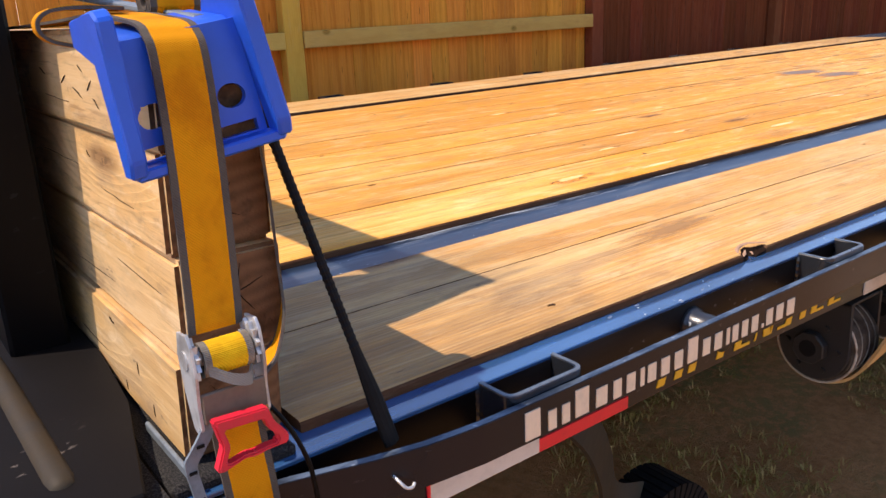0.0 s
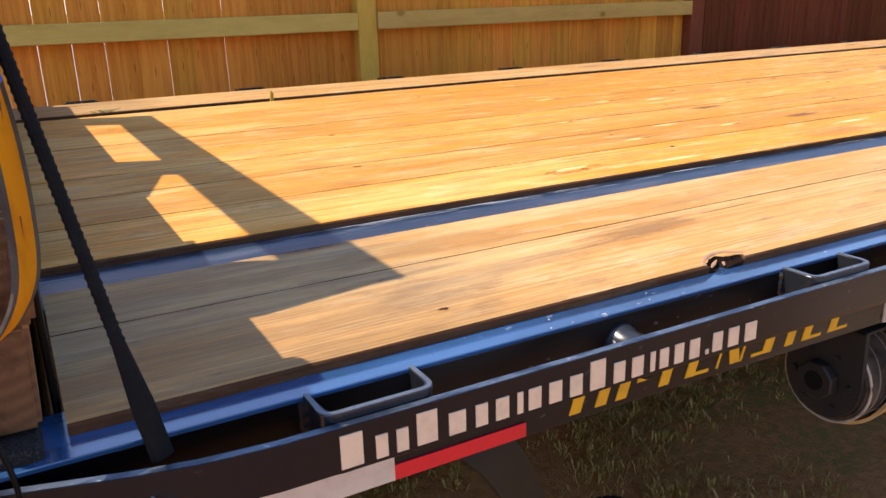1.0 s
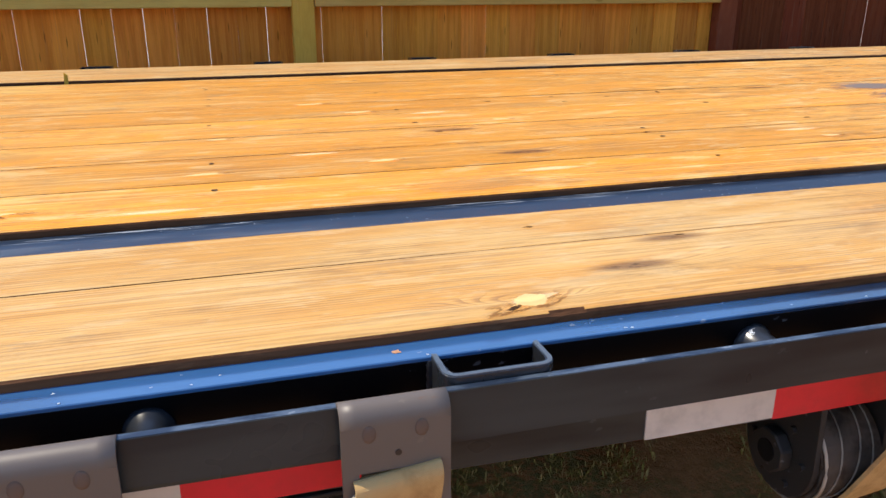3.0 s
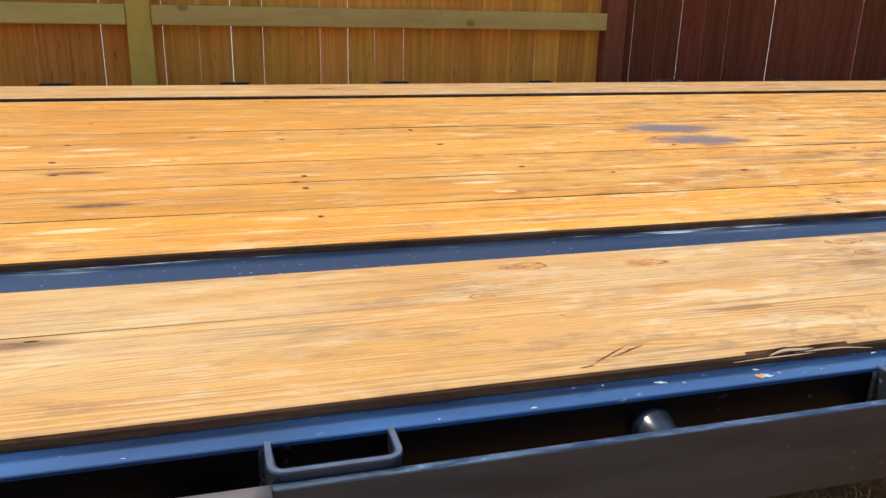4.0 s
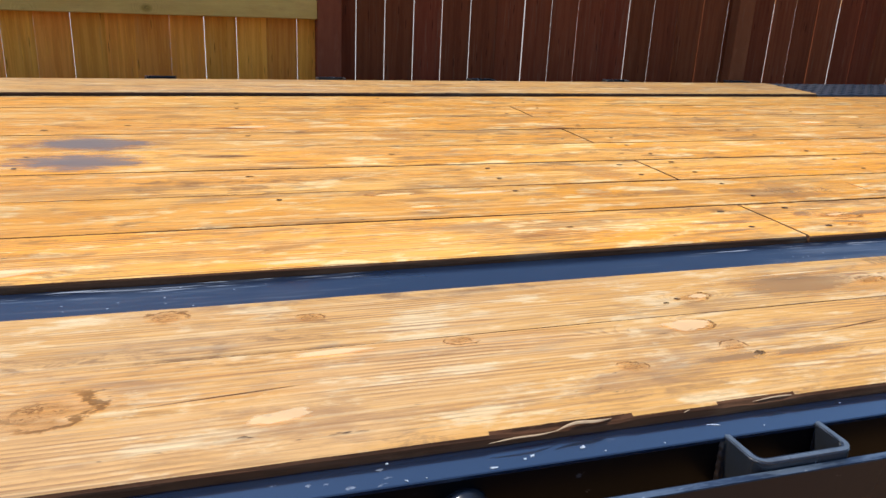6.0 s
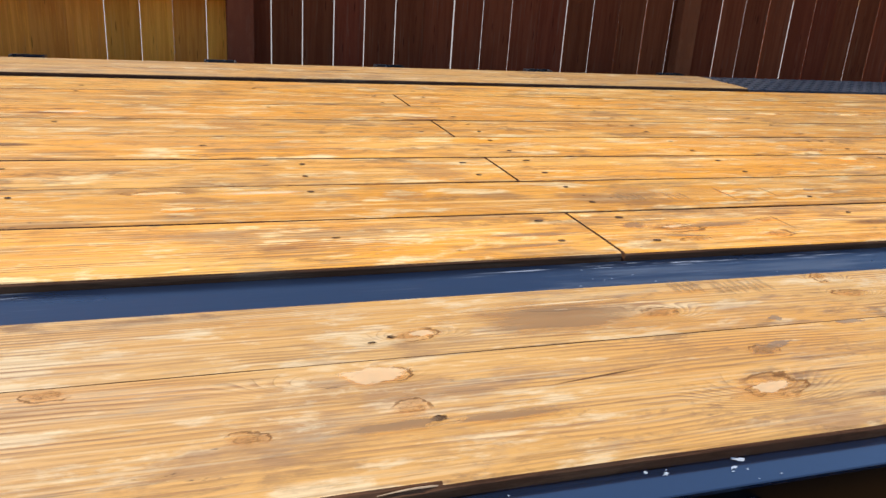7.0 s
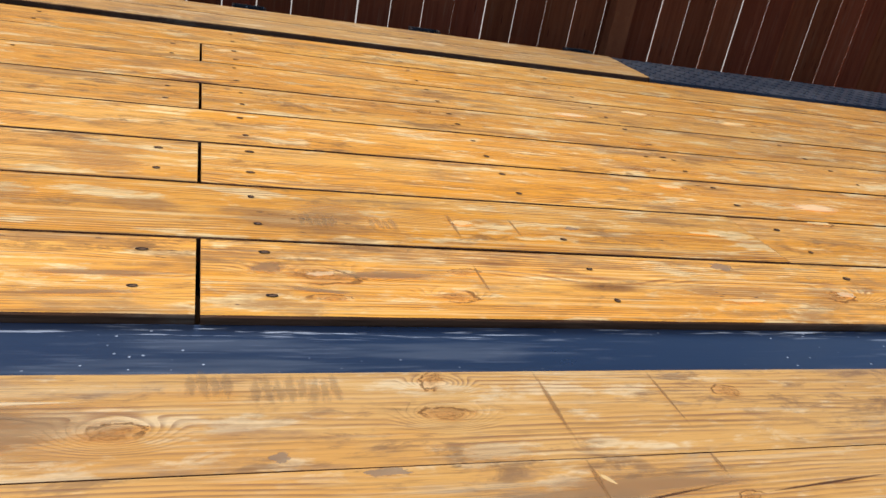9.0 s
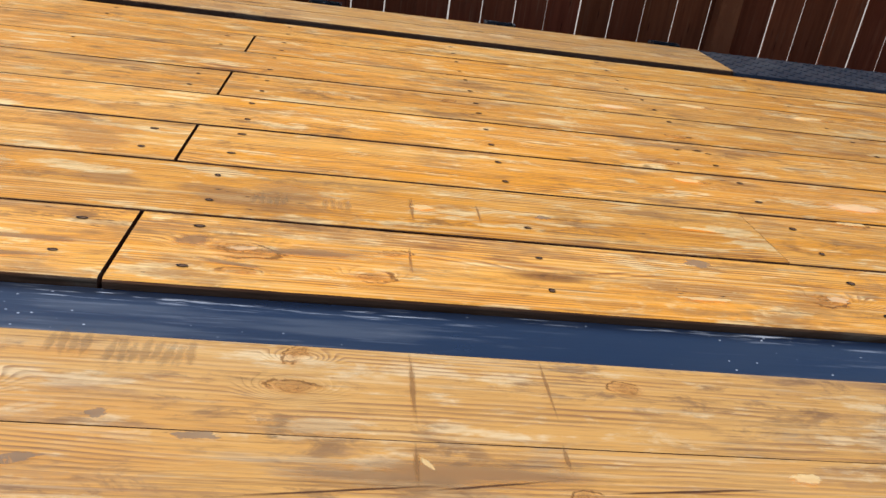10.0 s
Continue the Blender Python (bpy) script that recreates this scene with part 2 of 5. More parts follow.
WOOD_FRAIL = wood("treated_pine_rail", (0.62, 0.42, 0.11), (0.47, 0.29, 0.06), (0.54, 0.345, 0.085), worn=(0.62, 0.43, 0.11), **{**FENCE, "along": "x"})
WOOD_FPOST = wood("treated_pine_post", (0.62, 0.39, 0.065), (0.46, 0.26, 0.036), (0.52, 0.30, 0.045), worn=(0.57, 0.37, 0.09), brown=(0.36, 0.2, 0.03), **FENCE)
WOOD_DARK = wood("brown_stained_picket", (0.165, 0.044, 0.018), (0.09, 0.022, 0.010), (0.125, 0.032, 0.013), worn=(0.19, 0.055, 0.024), brown=(0.09, 0.020, 0.008), **{**FENCE, "tone": 1.05, "contrast": 0.25})
WOOD_SPOST = wood("brown_stained_post", (0.21, 0.068, 0.028), (0.12, 0.036, 0.016), (0.17, 0.052, 0.022), worn=(0.23, 0.08, 0.034), brown=(0.12, 0.034, 0.014), **FENCE)
# Sides and gap walls of planks: grime and shade together in one dark colour.
PLANK_SIDE = wood("dark_plank_side", (0.14, 0.065, 0.033), (0.07, 0.03, 0.015), (0.10, 0.046, 0.024), worn=(0.2, 0.10, 0.05), weather=0.6, brown=(0.08, 0.036, 0.018), knots=False, gloss=0.03, rough=0.95)


def end_grain():
    m = Mat("timber_end", 0.8, 0, 0.2)
    d = m.moved((1, 1, 1), m.rnd, 0.02)
    n = m.t.nodes.new("ShaderNodeTexWave")
    n.wave_type, n.rings_direction = "RINGS", "Y"
    m.put(d, n.inputs["Vector"])
    n.inputs["Scale"].default_value, n.inputs["Distortion"].default_value, n.inputs["Detail"].default_value = 26, 3, 2
    blot = m.noise(m.moved((30, 30, 30)), 1, 4, 0.6)
    fuzz = m.noise(m.moved((300, 300, 300)), 1, 2, 0.6)
    col = m.mix(m.math("MULTIPLY", n.outputs["Fac"], 0.5), (0.22, 0.115, 0.055), (0.10, 0.05, 0.022))
    col = m.mix(m.step(blot, 0.5, 0.72), col, (0.07, 0.038, 0.02))
    m.bump(fuzz, 0.6, 0.002)
    return m.done(col)


END_GRAIN = end_grain()


def paint(name, colour, rough=0.3, chips=0.5, dust=0.35, rust=True, bare=(0.42, 0.44, 0.46), spec=0.6, toned=None, tone_x=((3.4, 1.4), (-2, -1))):
    """Glossy paint on steel with scratches along its length, chips and dust."""
    m = Mat(name, rough, 0, spec)
    big = m.noise(m.moved((3, 3, 3)), 1, 4, 0.6)
    scr = m.noise(m.moved((5, 160, 160)), 1, 3, 0.6)
    wander = m.t.nodes.new("ShaderNodeVectorMath")
    wander.operation = "ADD"
    m.put(m.moved((34, 60, 60)), wander.inputs[0])
    m.put(m.math("MULTIPLY", m.noise(m.moved((130, 190, 190)), 1, 3, 0.65), 0.9), wander.inputs[1])
    spot = m.voronoi(wander.outputs[0], 1)
    speck = m.noise(m.moved((95, 95, 95)), 1, 2, 0.6)
    chip = m.math("MULTIPLY", m.step(spot, 0.15, 0.09), m.step(big, 0.5, 0.62))
    line = m.math("MULTIPLY", m.step(scr, 0.68, 0.78), m.step(m.noise(m.moved((2.2, 9, 9)), 1, 3, 0.6), 0.52, 0.68))
    base = colour
    # a second base colour between two x limits, broken up by noise
    if toned:
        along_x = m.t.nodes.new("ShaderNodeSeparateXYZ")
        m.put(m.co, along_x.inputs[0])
        tone_noise = m.noise(m.moved((1.4, 8, 8)), 1, 4, 0.6)
        base = m.mix(m.math("MULTIPLY", m.math("MULTIPLY", m.step(along_x.outputs[0], *tone_x[0]), m.step(along_x.outputs[0], *tone_x[1])), m.step(tone_noise, 0.3, 0.6)), colour, toned)
    col = m.mix(m.math("MULTIPLY", m.step(big, 0.35, 0.75), dust * 0.3), base, (0.20, 0.17, 0.14))
    col = m.mix(m.math("MULTIPLY", m.math("MAXIMUM", chip, line), chips), col, bare)
    if rust:
        col = m.mix(m.math("MULTIPLY", m.step(m.noise(m.moved((7, 20, 20)), 1, 4, 0.7), 0.68, 0.74), 0.7), col, (0.2, 0.07, 0.025))
    m.bump(m.math("ADD", m.math("MULTIPLY", speck, 0.25), m.math("MULTIPLY", chip, -0.6)), 0.25, 0.001)
    r = m.math("ADD", rough - 0.06, m.math("MULTIPLY", big, 0.2))
    return m.done(col, m.math("ADD", r, m.math("MULTIPLY", line, 0.2)))


def rough_coating():
    """A coarse sprayed coating, black with grey grit."""
    m = Mat("rough_black_coating", 0.8, 0, 0.2)
    grit = m.noise(m.moved((520, 520, 520)), 1, 3, 0.7)
    big = m.noise(m.moved((18, 18, 18)), 1, 3, 0.6)
    col = m.mix(m.step(grit, 0.45, 0.62), (0.014, 0.014, 0.015), (0.058, 0.055, 0.053))
    col = m.mix(m.math("MULTIPLY", m.step(big, 0.5, 0.7), 0.5), col, (0.03, 0.027, 0.025))
    m.bump(grit, 0.8, 0.003)
    return m.done(col)


BLACK_STEEL = paint("black_gloss_paint", (0.0016, 0.0017, 0.0026), 0.3, 0.08, 0.02, rust=False, spec=0.12)
WEB_PAINT = paint("black_channel_paint", (0.0016, 0.0017, 0.0026), 0.3, 0.25, 0.02, rust=False, spec=0.14, toned=(0.038, 0.031, 0.026), tone_x=((0.8, 0.4), (-0.05, 0.15)))
# Blue towards the front: the sky's reflection put into the flange's paint.
FLANGE = paint("sky_toned_flange_paint", (0.006, 0.014, 0.034), 0.16, 0.55, 0.06, spec=1.0, toned=(0.034, 0.122, 0.30))
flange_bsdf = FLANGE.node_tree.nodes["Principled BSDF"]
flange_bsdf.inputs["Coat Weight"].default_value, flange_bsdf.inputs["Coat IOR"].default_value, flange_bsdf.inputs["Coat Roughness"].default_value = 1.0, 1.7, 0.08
# Grey from x 0.45 to 2.9: the ground's reflection put into the paint.
RAIL_PAINT = paint("rail_paint", (0.006, 0.008, 0.014), 0.24, 0.10, 0.05, spec=0.3, toned=(0.045, 0.050, 0.049), tone_x=((2.9, 2.0), (0.45, 0.75)))
UNDER = paint("underframe_paint", (0.010, 0.009, 0.009), 0.6, 0.2, 0.3)
ROUGH_BLACK = rough_coating()
SPECKLED = paint("speckled_black_paint", (0.0065, 0.0055, 0.0055), 0.55, 1.0, 0.05, False, (0.34, 0.29, 0.25), spec=0.1)
RUSTY = paint("scuffed_hook_steel", (0.135, 0.105, 0.085), 0.42, 0.35, 0.6, True, (0.26, 0.19, 0.14))


def strip_paint():
    m = Mat("worn_strip_paint", 0.26, 0, 0.8)
    scr = m.noise(m.moved((9, 150, 150)), 1, 4, 0.62)
    zone = m.noise(m.moved((1.6, 14, 3)), 1, 4, 0.6)
    big = m.noise(m.moved((3, 9, 3)), 1, 4, 0.6)
    spot = m.voronoi(m.moved((60, 75, 75)), 1)
    part_co = m.t.nodes.new("ShaderNodeSeparateXYZ")
    m.put(m.co, part_co.inputs[0])
    kerb = m.math("ADD", m.step(part_co.outputs[1], 0.565, 0.588), 0.1)
    line = m.math("MULTIPLY", m.math("MULTIPLY", m.step(scr, 0.54, 0.66), m.step(zone, 0.43, 0.56)), kerb, clamp=True)
    chip = m.math("MULTIPLY", m.step(spot, 0.11, 0.06), m.step(big, 0.47, 0.55))
    col = m.mix(m.step(big, 0.4, 0.7), (0.005, 0.013, 0.034), (0.016, 0.025, 0.044))
    # Bluer towards the front: sky reflection put into the strip's colour.
    col = m.mix(m.step(part_co.outputs[0], 2.6, 1.0), col, (0.014, 0.03, 0.06))
    col = m.mix(m.math("MULTIPLY", m.step(zone, 0.56, 0.66), 0.3), col, (0.16, 0.18, 0.2))
    col = m.mix(m.math("MULTIPLY", m.math("MAXIMUM", line, chip), 0.85), col, (0.55, 0.6, 0.66))
    m.bump(m.math("MULTIPLY", scr, 0.5), 0.2, 0.001)
    return m.done(col, m.math("ADD", 0.2, m.math("MULTIPLY", big, 0.22)))


STRIP = strip_paint()


def worn_edge():
    """Edge paint: bluish streaks for the sky's reflection, dots rubbed through to bright steel."""
    m = Mat("worn_edge", 0.3, 0.35, 0.7)
    run = m.noise(m.moved((14, 60, 60)), 1, 5, 0.7)
    dot = m.noise(m.moved((90, 160, 160)), 1, 3, 0.6)
    col = m.mix(m.step(run, 0.42, 0.58), (0.03, 0.045, 0.075), (0.12, 0.155, 0.2))
    col = m.mix(m.math("MULTIPLY", m.step(dot, 0.6, 0.7), m.step(run, 0.45, 0.6)), col, (0.45, 0.49, 0.53))
    m.bump(dot, 0.3, 0.001)
    return m.done(col, m.math("ADD", 0.22, m.math("MULTIPLY", run, 0.25)))


SKY_EDGE = worn_edge()


def zinc():
    m = Mat("zinc_steel", 0.4, 0.45)
    n = m.noise(m.moved((40, 40, 40)), 1, 4, 0.6)
    col = m.mix(m.step(n, 0.4, 0.65), (0.62, 0.63, 0.63), (0.36, 0.35, 0.34))
    m.bump(m.noise(m.moved((220, 220, 220)), 1, 2), 0.2, 0.001)
    return m.done(col)


ZINC = zinc()


def webbing(name, colour, dirt, dense=420.0):
    m = Mat(name, 0.8, 0, 0.1)
    n = m.t.nodes.new("ShaderNodeTexWave")
    n.bands_direction = "DIAGONAL"
    m.put(m.co, n.inputs["Vector"])
    n.inputs["Scale"].default_value, n.inputs["Distortion"].default_value = dense * 0.6, 1.0
    weave = n.outputs["Fac"]
    grime = m.noise(m.moved((24, 24, 18)), 1, 4, 0.65)
    col = m.mix(m.step(grime, 0.42, 0.72), colour, dirt)
    col = m.mix(m.math("MULTIPLY", weave, 0.14), col, tuple(c * 0.5 for c in colour))
    m.bump(weave, 0.4, 0.001)
    return m.done(col)


YELLOW_WEB = webbing("yellow_webbing", (0.80, 0.31, 0.003), (0.60, 0.20, 0.002))
# Brighter yellow for the ratchet's wound turns: sunlight on top put into the colour.
SUNLIT_WEB = webbing("sunlit_webbing", (0.88, 0.52, 0.01), (0.66, 0.34, 0.006))
EDGE_WEB = webbing("pale_grey_webbing", (0.30, 0.27, 0.22), (0.14, 0.12, 0.10))
GREY_WEB = webbing("grey_webbing_edge", (0.12, 0.10, 0.08), (0.07, 0.055, 0.05))
TAN_WEB = webbing("tan_webbing", (0.64, 0.41, 0.17), (0.44, 0.26, 0.095))
PALE_WEB = webbing("pale_webbing_edge", (0.55, 0.47, 0.36), (0.3, 0.23, 0.16))
# Dark copy of the strap's webbing: the coil's shade is in this colour.
SHADED_WEB = webbing("shaded_webbing_roll", (0.11, 0.085, 0.065), (0.04, 0.03, 0.022))


def plain(name, colour, rough=0.5, mottle=0.25, scale=30.0, spec=0.5):
    m = Mat(name, rough, 0, spec)
    n = m.noise(m.moved((scale, scale, scale)), 1, 4, 0.65)
    col = m.mix(m.math("MULTIPLY", m.step(n, 0.4, 0.75), mottle), colour, tuple(c * 0.4 + 0.02 for c in colour))
    m.bump(m.noise(m.moved((scale * 9,) * 3), 1, 2), 0.15, 0.001)
    return m.done(col, m.math("ADD", rough - 0.1, m.math("MULTIPLY", n, 0.2)))


BLUE_PLASTIC = plain("blue_plastic", (0.012, 0.10, 0.62), 0.36, 0.25, 12)
RUBBER = plain("black_rubber", (0.008, 0.0075, 0.0075), 0.7, 0.3, 40, 0.12)
RED_PLASTIC = plain("red_plastic", (0.72, 0.015, 0.035), 0.4, 0.3, 60)
TAPE_RED = plain("red_reflective_tape", (0.78, 0.015, 0.035), 0.32, 0.3, 20)
TAPE_WHITE = plain("white_reflective_tape", (0.68, 0.6, 0.52), 0.36, 0.4, 26)
DECAL_CREAM = plain("cream_decal", (0.85, 0.66, 0.46), 0.5, 0.25, 60)
DECAL_YELLOW = plain("yellow_decal", (0.78, 0.42, 0.012), 0.5, 0.3, 40)
SCREW = plain("dark_screw_head", (0.045, 0.026, 0.016), 0.6, 0.5, 200)


def sunk_screw():
    """A rusty head down in a dark hole."""
    m = Mat("sunk_screw", 0.7, 0, 0.2)
    d = m.t.nodes.new("ShaderNodeVectorMath")
    d.operation = "DISTANCE"
    m.put(m.co, d.inputs[0])
    d.inputs[1].default_value = (0.0007, -0.0011, 0)
    head = m.step(d.outputs["Value"], 0.0036, 0.0026)
    slot = m.step(m.noise(m.moved((420, 420, 420), m.rnd), 1, 2), 0.5, 0.6)
    col = m.mix(head, (0.02, 0.009, 0.005), (0.17, 0.095, 0.05))
    return m.done(m.mix(m.math("MULTIPLY", slot, 0.7), col, (0.03, 0.015, 0.008)))


SUNK_SCREW = sunk_screw()
CROSS_STEEL = plain("brown_grey_steel", (0.17, 0.125, 0.09), 0.5, 0.5, 60, 0.4)
# near-black for the knot hole's inside and the timbers' checks and splits
CAVITY = plain("dark_cavity", (0.022, 0.012, 0.008), 0.95, 0.4, 120, 0.03)
BARK = plain("torn_bark", (0.47, 0.285, 0.18), 0.9, 0.6, 160, 0.1)
SPLINTER = plain("pale_splinter", (0.52, 0.36, 0.21), 0.8, 0.4, 120, 0.1)
CHIP_PALE = plain("bare_primer_chip", (0.52, 0.57, 0.62), 0.5, 0.6, 260, 0.4)
CHIP_TAN = plain("rusty_chip", (0.58, 0.30, 0.16), 0.8, 0.6, 160, 0.1)
PALE_STEEL = plain("pale_galvanised_steel", (0.17, 0.205, 0.24), 0.55, 0.7, 90, 0.4)
RUST_SPOT = plain("rust_spot", (0.16, 0.105, 0.075), 0.7, 0.25, 60, 0.2)
GREY_TUBE = plain("grey_brown_tube", (0.045, 0.034, 0.021), 0.6, 0.8, 22, 0.15)


def tread_plate():
    m = Mat("dark_tread_plate", 0.42, 0.3)
    n = m.noise(m.moved((4, 4, 4)), 1, 4, 0.6)
    return m.done(m.mix(m.step(n, 0.4, 0.7), (0.035, 0.042, 0.056), (0.08, 0.085, 0.095)))


TREAD = tread_plate()


def soil():
    m = Mat("dirt_and_grass", 0.95, 0, 0.1)
    a = m.noise(m.moved((1.3, 1.3, 1.3)), 1, 5, 0.6)
    b = m.noise(m.moved((28, 28, 28)), 1, 5, 0.7)
    c = m.noise(m.moved((160, 160, 160)), 1, 3, 0.7)
    col = m.mix(m.step(b, 0.35, 0.7), (0.56, 0.25, 0.09), (0.42, 0.18, 0.06))
    col = m.mix(m.math("MULTIPLY", m.step(a, 0.42, 0.6), m.step(b, 0.4, 0.55)), col, (0.27, 0.20, 0.065))
    col = m.mix(m.math("MULTIPLY", m.step(c, 0.55, 0.75), 0.5), col, (0.42, 0.31, 0.19))
    m.bump(m.math("ADD", b, m.math("MULTIPLY", c, 0.4)), 0.7, 0.02)
    return m.done(col)


SOIL = soil()


def grass_mat():
    m = Mat("grass_blade", 0.7, 0, 0.2)
    n = m.t.nodes.new("ShaderNodeNewGeometry").outputs["Random Per Island"]
    return m.done(m.mix(m.step(n, 0.2, 0.9), (0.34, 0.24, 0.05), (0.56, 0.34, 0.11)))


GRASS = grass_mat()


def stain(name, colour, strength=0.85, ringed=False, crisp=False, late=(0.22, 0.09, 0.03)):
    """A flat patch with a ragged edge: it fades out from the middle of its own disc."""
    m = Mat(name, 0.85, 0, 0.08)
    c = m.t.nodes.new("ShaderNodeVectorMath")
    c.operation = "LENGTH"
    gen = m.t.nodes.new("ShaderNodeUVMap").outputs["UV"]
    m.put(gen, c.inputs[0])
    r = c.outputs["Value"]
    streak = m.noise(m.moved((9, 120, 120)), 1, 4, 0.65)
    lump = m.noise(m.moved((1.6, 1.6, 1.6), m.rnd, 9.0, gen), 1, 4, 0.6)
    edge = m.math("ADD", m.math("MULTIPLY", m.math("SUBTRACT", streak, 0.5), 0.3 if ringed else 0.35 if crisp else 0.8), m.math("MULTIPLY", m.math("SUBTRACT", lump, 0.5), 0.9 if ringed else 1.3 if crisp else 1.1))
    rr = m.math("ADD", r, edge)
    fac = m.math("MULTIPLY", m.step(rr, 0.72 if crisp else 0.9, 0.45 if ringed else 0.55 if crisp else 0.3), strength)
    col = colour
    if ringed:
        core = m.noise(m.moved((4.0, 4.0, 4.0), m.rnd, 9.0, gen), 1, 4, 0.7)
        spin = m.math("MULTIPLY", m.math("FRACT", m.math("MULTIPLY", m.rnd, 13.7)), math.tau)
        flat = m.t.nodes.new("ShaderNodeSeparateXYZ")
        m.put(gen, flat.inputs[0])
        side = m.math("ADD", m.math("MULTIPLY", flat.outputs[0], m.math("COSINE", spin)), m.math("MULTIPLY", flat.outputs[1], m.math("SINE", spin)))
        outer = m.math("MULTIPLY", m.step(m.math("ABSOLUTE", m.math("SUBTRACT", rr, 0.60)), 0.10, 0.03), m.step(side, -0.3, 0.25))
        inner = m.math("MULTIPLY", m.step(m.math("ABSOLUTE", m.math("SUBTRACT", rr, 0.34)), 0.065, 0.02), m.step(side, 0.4, -0.1))
        rim = m.math("MULTIPLY", m.math("MAXIMUM", outer, m.math("MULTIPLY", inner, 0.8)), m.step(core, 0.28, 0.44))
        crack = m.math("MULTIPLY", m.step(m.math("ABSOLUTE", m.math("SUBTRACT", core, 0.5)), 0.03, 0.008), m.step(rr, 0.42, 0.25))
        dark_part = m.math("MAXIMUM", m.math("MULTIPLY", rim, 0.85), crack)
        col = m.mix(dark_part, colour, late)
        fac = m.math("MAXIMUM", m.math("MULTIPLY", m.step(rr, 0.70, 0.2), 0.5), m.math("MULTIPLY", dark_part, 0.9))
    m.put((*col, 1) if isinstance(col, tuple) else col, m.bsdf.inputs["Base Color"])
    m.put(fac, m.bsdf.inputs["Alpha"])
    return m.mat


KNOT = stain("pine_knot", (0.48, 0.24, 0.075), 0.7, True, late=(0.12, 0.05, 0.018))
KNOT_GREY = stain("grey_scaly_knot", (0.24, 0.18, 0.125), 0.72, crisp=True)
KNOT_DARK = stain("dark_knot", (0.045, 0.022, 0.011), 0.95, crisp=True)
STREAK = stain("thin_brown_streak", (0.24, 0.125, 0.05), 0.7)
CRACK = stain("drying_crack", (0.09, 0.04, 0.02), 0.95)
STAIN_GREY = stain("grey_stain", (0.19, 0.16, 0.15), 0.95)
STAIN_FAINT = stain("faint_grey_stain", (0.30, 0.20, 0.10), 0.38)
TREAD_PRINT = stain("tyre_print", (0.24, 0.16, 0.085), 0.42)
STAIN_BROWN = stain("brown_stain", (0.27, 0.165, 0.085), 0.75)
SCUFF = stain("pale_scuff", (0.90, 0.70, 0.40), 0.6)
FLAKE = stain("pale_flake", (0.95, 0.70, 0.32), 0.58, crisp=True)
RESIN = stain("resin_mark", (0.86, 0.64, 0.36), 0.55, crisp=True)


# ---- building helpers ----
def thing(name, label, category, group="", kind="", at=(0, 0, 0)):
    ob = new(name)
    ob.location = at
    ob.empty_display_size = 0.1
    return tagged(ob, label, category, group, kind)


def part(name, bm, material, parent=None, label="", smooth=False):
    me = bpy.data.meshes.new(name)
    bmesh.ops.recalc_face_normals(bm, faces=bm.faces)
    bm.to_mesh(me)
    bm.free()
    me.materials.append(material)
    if smooth:
        for p in me.polygons:
            p.use_smooth = True
    ob = new(name, me)
    if parent is not None:
        ob.parent = parent
        ob.matrix_parent_inverse = Matrix.Translation(-Vector(total(parent)))
    if label:
        ob["label"] = label
    return ob


def total(ob):
    v = Vector((0, 0, 0))
    while ob is not None:
        v += ob.location
        ob = ob.parent if ob.parent is not None and ob.matrix_parent_inverse == Matrix() else None
    return v


def box(x0, x1, y0, y1, z0, z1, bevel=0.0, bm=None, seg=1):
    own = bmesh.new()
    m = Matrix.LocRotScale(((x0 + x1) / 2, (y0 + y1) / 2, (z0 + z1) / 2), None, (x1 - x0, y1 - y0, z1 - z0))
    bmesh.ops.create_cube(own, size=1, matrix=m)
    if bevel:
        bmesh.ops.bevel(own, geom=own.edges[:], offset=bevel, segments=seg, affect="EDGES", clamp_overlap=True)
    return join(bm, own)


def join(bm, own):
    if bm is None:
        return own
    me = bpy.data.meshes.new("tmp")
    own.to_mesh(me)
    own.free()
    bm.from_mesh(me)
    bpy.data.meshes.remove(me)
    return bm


def prism(points, axis, a, b, bm=None, bevel=0.0):
    """A flat outline, in the two axes other than axis, made thick from a to b along it."""
    own = bmesh.new()
    ring = []
    for v in (a, b):
        row = []
        for p, q in points:
            co = {"x": (v, p, q), "y": (p, v, q), "z": (p, q, v)}[axis]
            row.append(own.verts.new(co))
        ring.append(row)
    own.faces.new(ring[0])
    own.faces.new(list(reversed(ring[1])))
    n = len(points)
    for i in range(n):
        own.faces.new((ring[0][i], ring[1][i], ring[1][(i + 1) % n], ring[0][(i + 1) % n]))
    if bevel:
        bmesh.ops.bevel(own, geom=own.edges[:], offset=bevel, segments=1, affect="EDGES", clamp_overlap=True)
    return join(bm, own)


